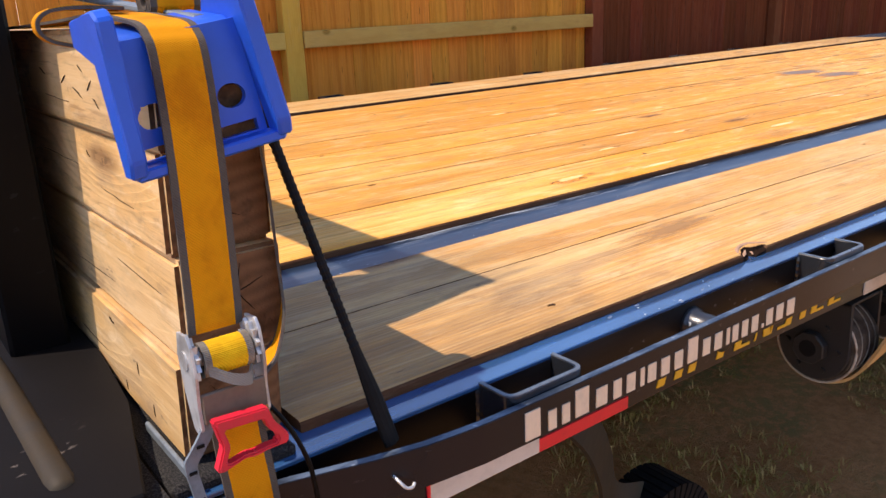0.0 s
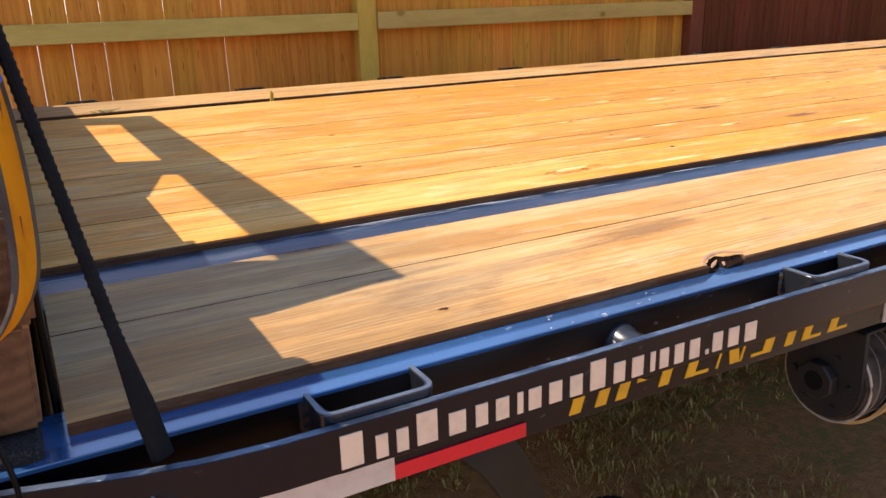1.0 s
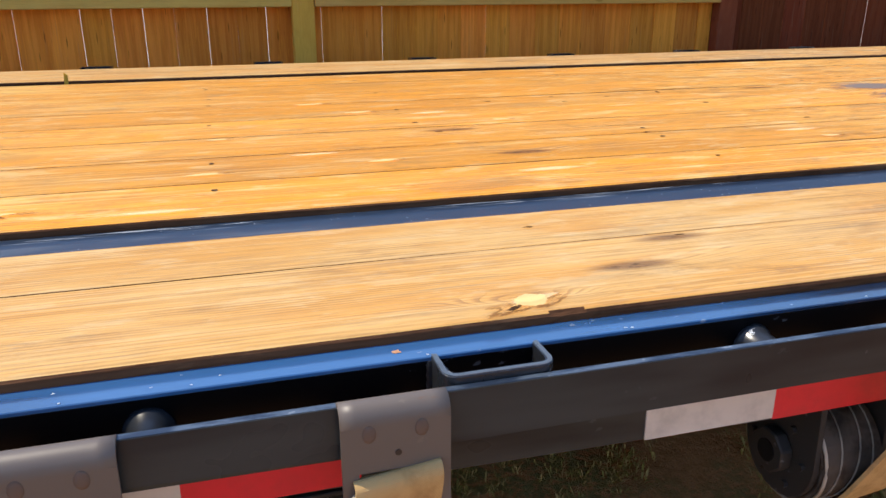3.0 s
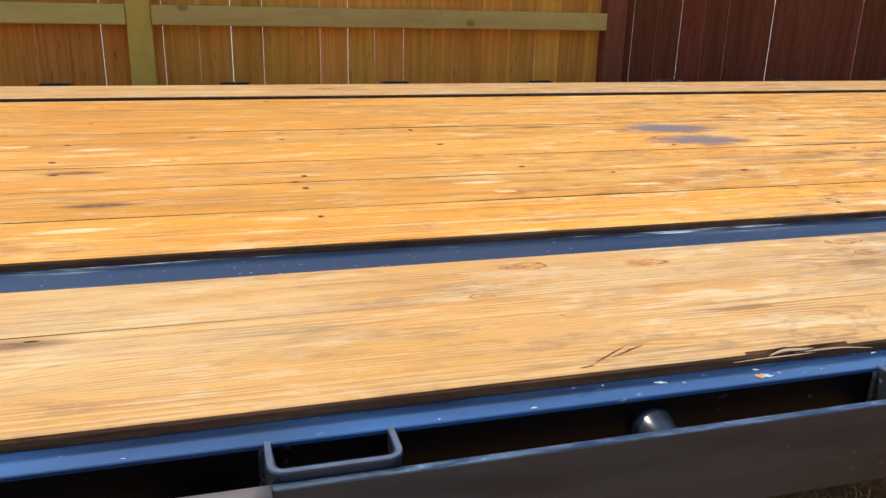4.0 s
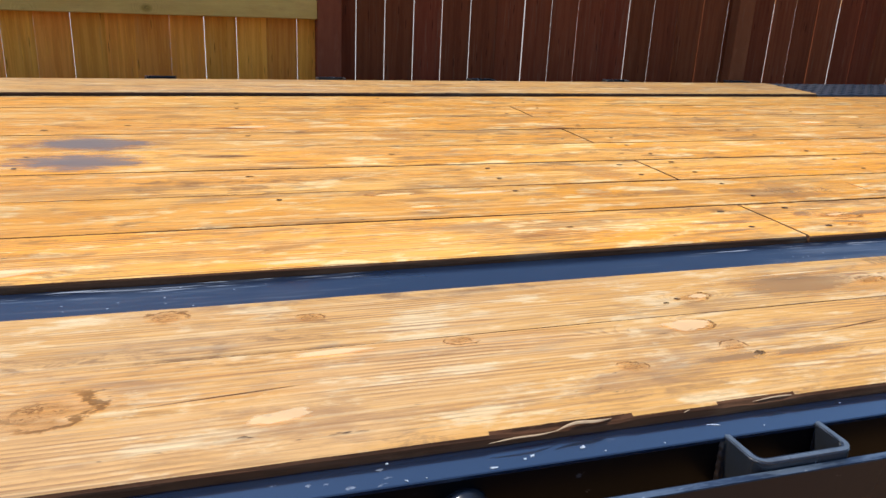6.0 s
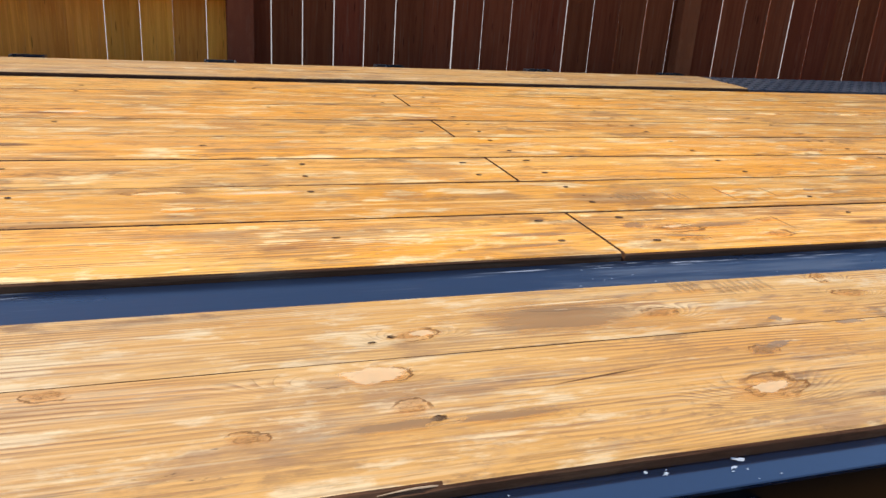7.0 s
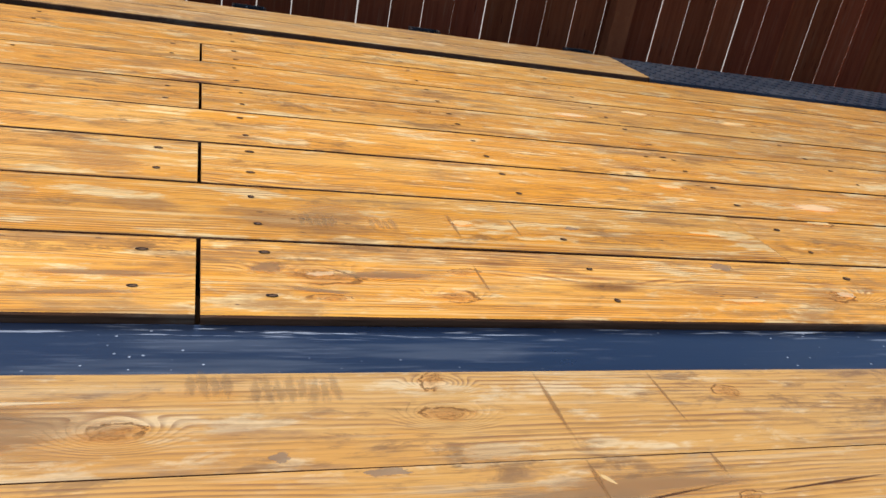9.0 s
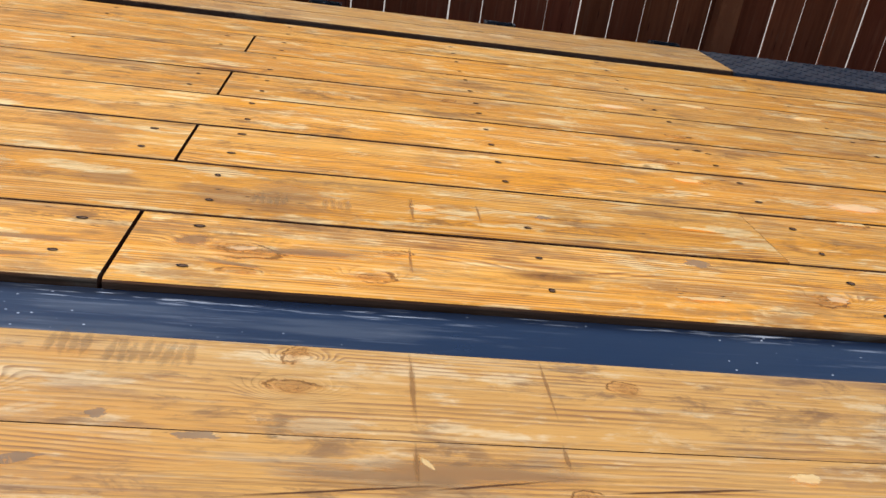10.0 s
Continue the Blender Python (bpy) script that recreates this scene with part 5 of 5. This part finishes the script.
# ---- stacked timbers at the front ----
TIMBER_CHECKS = (((0.265, 0.046, 0.001, 0.007, 0.0010), (0.228, 0.018, 0.001, 0.006, 0.0010), (0.31, 0.014, 0.001, 0.005, 0.0008), (0.338, 0.072, 0.008, 0.002, 0.0014), (0.42, 0.03, 0.05, 0.001, 0.0006)),
                 ((0.25, 0.052, 0.06, 0.002, 0.0006), (0.40, 0.024, 0.07, -0.002, 0.0006)),
                 ((0.28, 0.03, 0.05, 0.002, 0.0006), (0.36, 0.06, 0.006, 0.003, 0.0010), (0.48, 0.045, 0.08, 0.0, 0.0006)),
                 ((0.48, 0.047, 0.012, 0.003, 0.0011), (0.391, 0.042, 0.010, -0.004, 0.0012), (0.344, 0.032, 0.016, 0.004, 0.0012), (0.30, 0.040, 0.008, -0.005, 0.0012), (0.284, 0.026, 0.009, 0.004, 0.0011), (0.325, 0.054, 0.007, 0.003, 0.0010), (0.43, 0.022, 0.05, 0.001, 0.0007)))
ends = ((0.152, 2.60), (0.147, 2.61), (0.156, 2.60), (0.1405, 2.59))
for i, (y0, y1) in enumerate(ends):
    t = thing("timber", "square sawn pale timber lying across the deck front, stacked", "timber", "stacked timbers")
    z = 0.901 + 0.0872 * i
    sx = (-0.004, 0.002, 0.0, -0.006)[i]
    own = box(-0.283 + sx, -0.194 + sx, y0, y1, z, z + 0.0865, 0.004, seg=2)
    ob = part("beam", own, WOOD_STACK, t)
    ob.data.materials.append(END_GRAIN)
    for p in ob.data.polygons:
        if abs(p.normal.y) > 0.9:
            p.material_index = 1
    # drying checks and torn grain on the faces, radial splits in the sawn end
    for cy, cz, dy, dz, r in TIMBER_CHECKS[i]:
        face = -0.283 + sx
        run = [(face - 0.0002, cy + dy * f, z + cz + dz * f + 0.0022 * noise.noise(Vector((cy * 40 + f * 5, i, 2)))) for f in (-1.0, -0.6, -0.2, 0.2, 0.6, 1.0)]
        part("check", tube(run, [0.0002, r * 0.6, r * 0.8, r * 0.6, r * 0.7, 0.0002], 6, flat=0.6), CAVITY, t)
    pith = Vector((-0.243 + sx + 0.008 * (i % 2), y0 - 0.0002, z + 0.035 + 0.008 * ((i + 1) % 3)))
    for k in range(5):
        a = 0.9 + 1.31 * k + 0.5 * i
        out = Vector((math.cos(a), 0, math.sin(a)))
        part("end_split", tube([pith + out * d + Vector((0.0015 * noise.noise(Vector((d * 160, k, i))), 0, 0)) for d in (0.004, 0.010, 0.017, 0.024)], [0.0006, 0.0009, 0.0007, 0.0002], 6, flat=0.6), CAVITY, t)

# ---- blue corner protector ----
prot = thing("corner_protector", "bright blue moulded plastic corner protector on the timber stack", "edge protector")


def panel_with_holes():
    """The front panel: a sheet with two round holes and two slots, made as strips round them."""
    own = bmesh.new()
    x0, x1, z0, z1 = -0.293, -0.203, 1.146, 1.250
    y0, y1 = 0.128, 0.134
    nx, nz = 44, 40
    holes = ((-0.278, 1.188, 0.0105), (-0.222, 1.188, 0.0105), (-0.250, 1.188, 0.0105))
    slots = ((-0.290, -0.262, 1.153, 1.163), (-0.238, -0.209, 1.153, 1.163))

    def solid(x, z):
        if any((x - a) ** 2 + (z - b) ** 2 < r * r for a, b, r in holes):
            return False
        return not any(a < x < b and c < z < d for a, b, c, d in slots)

    grid = {}

    def v(i, k, y):
        if (i, k, y) not in grid:
            x, z = x0 + (x1 - x0) * i / nx, z0 + (z1 - z0) * k / nz
            for a, b, r in holes:
                d = math.hypot(x - a, z - b)
                if abs(d - r) < 0.0016:
                    x, z = a + (x - a) * r / d, b + (z - b) * r / d
            bow = 0.006 * ((z - z0) / (z1 - z0)) ** 2
            flare = 1 + 0.10 * (1 - (z - z0) / (z1 - z0))
            x = (x0 + x1) / 2 + (x - (x0 + x1) / 2) * flare
            grid[i, k, y] = own.verts.new((x, y + bow, z))
        return grid[i, k, y]

    cells = {(i, k) for i in range(nx) for k in range(nz) if solid(x0 + (x1 - x0) * (i + 0.5) / nx, z0 + (z1 - z0) * (k + 0.5) / nz)}
    for i, k in cells:
        own.faces.new((v(i, k, y0), v(i + 1, k, y0), v(i + 1, k + 1, y0), v(i, k + 1, y0)))
        own.faces.new((v(i, k, y1), v(i, k + 1, y1), v(i + 1, k + 1, y1), v(i + 1, k, y1)))
        for di, dk, a, b in ((-1, 0, (0, 0), (0, 1)), (1, 0, (1, 1), (1, 0)), (0, -1, (1, 0), (0, 0)), (0, 1, (0, 1), (1, 1))):
            if (i + di, k + dk) not in cells:
                own.faces.new((v(i + a[0], k + a[1], y0), v(i + a[0], k + a[1], y1), v(i + b[0], k + b[1], y1), v(i + b[0], k + b[1], y0)))
    return own


part("front_panel", panel_with_holes(), BLUE_PLASTIC, prot)
part("top_panel", prism([(0.134, 1.240), (0.139, 1.248), (0.150, 1.2525), (0.215, 1.2590), (0.215, 1.2545), (0.152, 1.2482), (0.144, 1.243), (0.141, 1.236)], "x", -0.293, -0.203, bevel=0.001), BLUE_PLASTIC, prot)
for xa, xb, out in ((-0.304, -0.292, -1), (-0.204, -0.192, 1)):
    fin = [(0.128, 1.146), (0.112, 1.146), (0.108, 1.160), (0.114, 1.24), (0.114, 1.270), (0.124, 1.277), (0.145, 1.274), (0.185, 1.270), (0.195, 1.255), (0.15, 1.254), (0.135, 1.247)]
    if out < 0:
        fin[-3:] = [(0.188, 1.248), (0.160, 1.240), (0.138, 1.238)]
    own = prism(fin, "x", xa, xb, bevel=0.002)
    for v in own.verts:
        v.co.x += out * 0.007 * (1.262 - v.co.z) / 0.12
    part("side_rib", own, BLUE_PLASTIC, prot)
part("lower_lip", box(-0.306, -0.190, 0.114, 0.130, 1.142, 1.152, 0.002), BLUE_PLASTIC, prot)

# ---- yellow ratchet strap ----
strap = thing("ratchet_strap", "yellow webbing ratchet strap with dark edges tightened over stacked timbers", "strap")
front = arc([(-0.258, 2.66, 1.0), (-0.258, 2.64, 1.24), (-0.258, 2.56, 1.252), (-0.256, 1.4, 1.252), (-0.270, 0.62, 1.2525), (-0.268, 0.36, 1.2565), (-0.262, 0.24, 1.2605), (-0.257, 0.175, 1.2555), (-0.2565, 0.148, 1.2525), (-0.257, 0.133, 1.2465), (-0.257, 0.1215, 1.228), (-0.258, 0.114, 1.16), (-0.263, 0.105, 1.06), (-0.266, 0.100, 1.032)], 8)
part("webbing", ribbon(front, (1, 0, 0), 0.0155, 0.0022), YELLOW_WEB, strap)
for s in (-1, 1):
    part("dark_edge", ribbon([p + Vector((s * 0.0183, 0, 0)) for p in front], (1, 0, 0), 0.0028, 0.0024), GREY_WEB, strap)


def at(x, y, z):
    """The ratchet is laid out about its drum, and set to its place and size here."""
    return (-0.269 + (x + 0.256) * 0.78, 0.088 + (y - 0.085) * 0.9, 1.020 + (z - 0.985) * 0.92)


def laid(own):
    for v in own.verts:
        v.co = at(*v.co)
    return own


# wound drum and lower webbing
drum = [(-0.254, 0.083 + 0.0125 * math.cos(a / 24 * math.tau), 0.982 + 0.0125 * math.sin(a / 24 * math.tau)) for a in range(25)]
part("wound_webbing", laid(ribbon(drum, (1, 0, 0), 0.0175, 0.004)), SUNLIT_WEB, strap, "yellow webbing wound on the drum, sunlight put into its colour")
for side in (-1, 1):
    part("dark_edge", laid(ribbon([(x + side * 0.0208, y, z) for x, y, z in drum], (1, 0, 0), 0.0033, 0.0042)), EDGE_WEB, strap)
part("slack_turn", laid(ribbon(arc([(-0.276, 0.070, 0.978), (-0.258, 0.064, 0.968), (-0.240, 0.066, 0.962), (-0.232, 0.074, 0.966)], 6), (0, 0.25, 1), 0.005, 0.002)), EDGE_WEB, strap)
part("drum_axle", laid(tube([(-0.292, 0.085, 0.985), (-0.218, 0.085, 0.985)], 0.008, 12)), ZINC, strap)
low = arc([(-0.262, 0.095, 0.985), (-0.262, 0.090, 0.94), (-0.260, 0.084, 0.89), (-0.258, 0.078, 0.80)], 6)
part("lower_webbing", ribbon(low, (1, 0, 0), 0.0155, 0.0022), YELLOW_WEB, strap)
for s in (-1, 1):
    part("dark_edge", ribbon([p + Vector((s * 0.0183, 0, 0)) for p in low], (1, 0, 0), 0.0028, 0.0024), GREY_WEB, strap)
# side plates with toothed wheels
for x in (-0.289, -0.222):
    plate = [(0.070, 1.000), (0.076, 1.008), (0.096, 1.006), (0.102, 0.985), (0.096, 0.955), (0.086, 0.925), (0.083, 0.925), (0.075, 0.921), (0.068, 0.930), (0.070, 0.950), (0.066, 0.975)]
    part("ratchet_plate", laid(prism(plate, "x", x - 0.0016, x + 0.0016, bevel=0.0004)), ZINC, strap)
    teeth = []
    for k in range(24):
        a = k / 24 * math.tau
        r = 0.020 if k % 2 else 0.015
        teeth.append((0.085 + r * math.cos(a), 0.985 + r * math.sin(a)))
    sx = x + (0.004 if x < -0.25 else -0.004)
    part("ratchet_gear", laid(prism(teeth, "x", sx - 0.002, sx + 0.002)), ZINC, strap)
# the slotted arm below the plate, bent outwards and down to its hook
arm = part("slotted_arm", ribbon(arc([(-0.2905, 0.077, 0.982), (-0.2915, 0.076, 0.967), (-0.3015, 0.075, 0.953), (-0.3070, 0.075, 0.944), (-0.3055, 0.074, 0.926), (-0.3015, 0.073, 0.90), (-0.299, 0.072, 0.87)], 5), (0.86, 0.1, -0.45), 0.0052, 0.0024), PALE_STEEL, strap, "pale galvanised slotted arm")
for sx, sz in ((-0.2985, 0.9575), (-0.3065, 0.9385), (-0.3035, 0.915)):
    part("slot", box(sx - 0.003, sx + 0.003, 0.0725, 0.0736, sz - 0.0013, sz + 0.0013, 0.0003), RUBBER, arm)
part("cross_plate", laid(box(-0.287, -0.224, 0.066, 0.070, 0.934, 0.960, 0.001)), CROSS_STEEL, strap)
# the red grip: a ring of four bars with finger waves
grip = bmesh.new()


def gp(u, w, d=0.0):
    """A point of the grip: u across, w down, d outwards."""
    return (-0.292 + 0.041 * u, 0.062 - 0.004 * w - d, 0.980 - 0.028 * w - 0.003 * u)


outline = [(-0.04, -0.10), (0.98, -0.12), (1.06, 0.30), (1.30, 0.74), (1.26, 0.98), (0.85, 1.02), (0.62, 1.10), (0.42, 1.06), (0.22, 1.16), (0.0, 1.26), (-0.12, 1.22), (0.06, 0.62)]
mid_u, mid_w = 0.56, 0.56
window = [(mid_u + 0.72 * (u - mid_u), mid_w + 0.06 + 0.66 * (w - mid_w)) for u, w in outline]
rings = [[grip.verts.new(gp(u, w, d)) for u, w in ring] for ring, d in ((outline, 0.0), (outline, 0.009), (window, 0.009), (window, 0.0))]
for near, far in zip(rings, rings[1:] + rings[:1]):
    for k in range(12):
        grip.faces.new((near[k], near[(k + 1) % 12], far[(k + 1) % 12], far[k]))
bmesh.ops.recalc_face_normals(grip, faces=grip.faces)
bmesh.ops.bevel(grip, geom=grip.edges[:], offset=0.0012, segments=2, affect="EDGES", clamp_overlap=True)
part("red_grip", grip, RED_PLASTIC, strap, "red plastic ratchet grip")
frame_wire = bmesh.new()
tube(arc([(-0.220, 0.078, 0.93), (-0.204, 0.068, 0.905), (-0.192, 0.058, 0.87), (-0.190, 0.05, 0.83)], 5), 0.0026, 8, frame_wire)
tube(arc([(-0.190, 0.05, 0.83), (-0.215, 0.045, 0.826), (-0.27, 0.045, 0.818)], 4), 0.005, 8, frame_wire)
part("wire_hook", laid(frame_wire), BLACK_STEEL, strap, smooth=True)
# loose tail hanging behind the stack
tail = arc([(-0.196, 0.152, 1.21), (-0.187, 0.156, 1.13), (-0.186, 0.154, 1.06), (-0.191, 0.142, 1.02), (-0.208, 0.124, 0.995), (-0.225, 0.110, 0.99)], 6)
part("loose_tail", ribbon(tail, (0.41, 0.91, 0), 0.0155, 0.0022), YELLOW_WEB, strap)
for s in (-1, 1):
    part("dark_edge", ribbon([p + Vector((0.41, 0.91, 0)) * s * 0.0192 for p in tail], (0.41, 0.91, 0), 0.0037, 0.0024), GREY_WEB, strap)


# where the strap doubles back and folds over the front edge of the top timber
fold = arc([(-0.262, 0.228, 1.2645), (-0.290, 0.234, 1.2665), (-0.311, 0.238, 1.265), (-0.321, 0.239, 1.259), (-0.322, 0.238, 1.250), (-0.315, 0.235, 1.243), (-0.302, 0.231, 1.239)], 6)
part("folded_run", ribbon(fold, (0.12, 1, 0), 0.0155, 0.0036), YELLOW_WEB, strap)
for sx in (-1, 1):
    part("dark_edge", ribbon([p + Vector((0.12, 1, 0)).normalized() * 0.0183 * sx for p in fold], (0.12, 1, 0), 0.0028, 0.0026), GREY_WEB, strap)
# the spare webbing rolled up on top of the stack
roll = []
for k in range(40):
    r, a = 0.006 + 0.00036 * k, k / 9 * math.tau
    roll.append((-0.214, 0.252 + r * math.cos(a), 1.2715 + r * math.sin(a)))
part("rolled_end", ribbon(roll, (1, 0, 0), 0.0155, 0.0018), YELLOW_WEB, strap)
for sx in (-1, 1):
    part("dark_edge", ribbon([(x + sx * 0.0183, y, z) for x, y, z in roll], (1, 0, 0), 0.0028, 0.002), GREY_WEB, strap)


# the protector sits askew, and the stack leans back a little under its straps
for ob in prot.children:
    for v in ob.data.vertices:
        z = 1.158 + (v.co.z - 1.146) * 0.86
        v.co.z = z + 0.15 * (v.co.x + 0.25)
        v.co.x += 0.006 - 0.13 * (z - 1.155)
for ob in [o for t in scene.objects if t.name.startswith("timber") for o in t.children]:
    for v in ob.data.vertices:
        v.co.x += 0.04 * (v.co.z - 0.9)


# ---- ribbed rubber tie-downs ----
def tie_down(flip):
    tie = thing("rubber_tie_down", "ribbed black rubber tie-down strap hooked to the rail", "strap", "rubber tie-downs")

    def y(v):
        return v if not flip else 2.718 - v

    a, b = Vector((-0.121, y(0.096), 0.880)), Vector((-0.188, y(0.196), 1.25))
    own = bmesh.new()
    n = 180
    rad = []
    pts = []
    for i in range(n + 1):
        f = i / n
        pts.append(a.lerp(b, f))
        body = 0.0105 if f < 0.11 else 0.0056
        if 0.11 <= f < 0.26:
            body = 0.0105 - 0.0049 * (f - 0.11) / 0.15
        rad.append(body * (1.0 if i % 3 or f < 0.24 else 1.17))
    tube(pts, rad, 10, own, flat=0.6)
    ob = part("rubber_body", own, RUBBER, tie)
    part("end_hook", tube(arc([(-0.135, y(0.075), 0.861), (-0.134, y(0.066), 0.858), (-0.131, y(0.061), 0.854), (-0.125, y(0.061), 0.852), (-0.121, y(0.063), 0.854)], 4), 0.0016, 8), ZINC, tie, smooth=True)
    return tie


tie_down(False)
tie_down(True)

# flat bar lying on the timbers
bar_bm = box(-0.226, -0.212, 0.17, 0.72, 1.2515, 1.2575, 0.0015)
for v in bar_bm.verts:
    v.co.z += 0.075 * (v.co.y - 0.17)
    v.co.x += 0.02 * (v.co.y - 0.17)
tagged(part("steel_bar", bar_bm, PALE_STEEL), "grey flat steel bar leaning up from the timbers", "steel bar")


# dry stalks caught on the deck
def stalks(name, label, x, y, z, count, seed, spread, owner=None):
    rng = random.Random(seed)
    own = bmesh.new()
    for _ in range(count):
        a, reach = rng.uniform(0, math.tau), rng.uniform(0.4, 1.0) * spread
        p = Vector((x + rng.gauss(0, spread * 0.25), y + rng.gauss(0, spread * 0.12), z + 0.001))
        d = Vector((math.cos(a), math.sin(a) * 0.5, rng.uniform(0.0, 0.25))) * reach
        tube([p, p + d * 0.5 + Vector((0, 0, rng.uniform(0.001, 0.004))), p + d], [0.0011, 0.001, 0.0004], 5, own)
    return tagged(part(name, own, STRAW), label, "dry grass", kind="stuff")


STRAW = plain("dry_straw", (0.55, 0.42, 0.16), 0.8, 0.5, 80, 0.2)
stalks("straw_tuft", "small tuft of dry grass caught in the far deck gap", 0.085, 2.222, DECK + 0.001, 26, 5, 0.045)
stalks("straw_stalks", "few dry grass stalks lying on the near flange", 0.16, 0.172, STEEL + 0.001, 3, 9, 0.03)

tagged(part("wood_splinter", prism([(0.614, 0.88), (0.624, 0.88), (0.627, 0.922), (0.617, 0.930)], "y", 2.196, 2.206), WOOD_FPOST), "small pale wood splinter standing in the deck gap", "splinter")
for k in range(0, 10):
    x = 0.6096 * k
    part("stake_pocket", prism([(x, 2.60), (x + 0.006, 2.60), (x + 0.006, 2.642), (x + 0.102, 2.642), (x + 0.102, 2.60), (x + 0.108, 2.60), (x + 0.108, 2.648), (x, 2.648)], "z", 0.80, 0.901), POCKET, trailer)


# ---- fences ----
def fence(name, label, x0, x1, mats, pitch, seed, posts, rails, seams, side_y=3.45, high=1.83, usual=0.0008):
    """Pickets between posts and rails; seams: the known joints as (x, width of the gap), the rest follow the pitch."""
    f = thing(name, label, "fence")
    rng = random.Random(seed)
    own = box(-0.5, 0.5, 0, 0.0085, 0.04, high, 0)
    me = bpy.data.meshes.new("picket")
    own.to_mesh(me)
    own.free()
    me.materials.append(mats[0])
    joints = sorted(seams)
    while joints[0][0] - pitch > x0:
        joints.insert(0, (joints[0][0] - pitch, rng.choice((usual, usual, 0.0045))))
    while joints[-1][0] + pitch < x1:
        joints.append((joints[-1][0] + pitch, rng.choice((usual, 0.006, 0.009))))
    joints = [(x0, 0.0)] + joints + [(x1, 0.0)]
    for (a, ga), (b, gb) in zip(joints, joints[1:]):
        ob = new("picket", me)
        ob.parent = f
        left, right = a + ga / 2, b - gb / 2
        ob.location = ((left + right) / 2, side_y + rng.uniform(-0.0015, 0.0015), rng.uniform(-0.01, 0.01))
        ob.scale = (right - left, 1, 1)
    for px, pw in posts:
        part("fence_post", box(px, px + pw, side_y - 0.075, side_y - 0.003, 0, high - 0.02, 0.004), mats[1], f)
    stops = [x0] + [p for q, w in posts for p in (q, q + w)] + [x1]
    for z0, z1 in rails:
        for a, b in zip(stops[::2], stops[1::2]):
            if b - a > 0.1:
                part("fence_rail", box(a + 0.002, b - 0.002, side_y - 0.085, side_y - 0.003, z0, z1, 0.004), mats[2], f)
    return f


T, G = 0.0006, 0.003
CEDAR = ((-0.02, 0.003), (0.117, G), (0.252, 0.0025), (0.388, T), (0.525, G), (0.655, 0.002), (0.79, G), (0.925, T), (1.07, 0.002), (1.205, T), (1.34, G), (1.60, 0.002), (1.755, T), (1.90, G), (2.043, 0.002),
         (2.185, T), (2.311, 0.002), (2.444, G), (2.575, 0.0018), (2.720, G), (2.857, T), (2.98, T), (3.125, T), (3.274, 0.0035), (3.416, 0.003), (3.55, T), (3.691, 0.003))
STAINED = ((3.972, 0.005), (4.113, 0.0055), (4.257, 0.0055), (4.401, 0.006), (4.549, 0.006), (4.693, T), (4.838, 0.0085), (4.987, 0.005), (5.137, 0.006), (5.281, 0.003), (5.434, 0.0085), (5.583, 0.006), (5.733, 0.005),
           (5.885, 0.007), (6.043, 0.006), (6.195, 0.002), (6.345, 0.0105), (6.493, 0.007), (6.645, 0.009), (6.80, 0.0105), (6.95, 0.008))
fence("picket_fence", "orange-brown cedar picket fence with pale rails and posts", -4.179, 3.775, (WOOD_FENCE, WOOD_FPOST, WOOD_FRAIL), 0.1375, 11, ((-3.4, 0.1), (-0.98, 0.1), (1.455, 0.105)), ((0.25, 0.34), (1.072, 1.158), (1.62, 1.71)), CEDAR)
fence("stained_fence", "dark brown stained picket fence with light gaps", 3.776, 12.2, (WOOD_DARK, WOOD_SPOST, WOOD_DARK), 0.149, 12, ((3.774, 0.115), (6.06, 0.1), (8.6, 0.1), (11.0, 0.1)), (), STAINED)

# unseen pale sheet behind the fences, added to make their gaps bright
bm = box(-60, 80, 3.7, 90, 0.0, 0.035)
tagged(part("yard", bm, plain("pale_gap_backing", (0.46, 0.41, 0.34), 0.9, 0.3, 3.0, 0.2)), "pale sheet behind the fences, added to brighten their gaps", "yard", kind="structure")
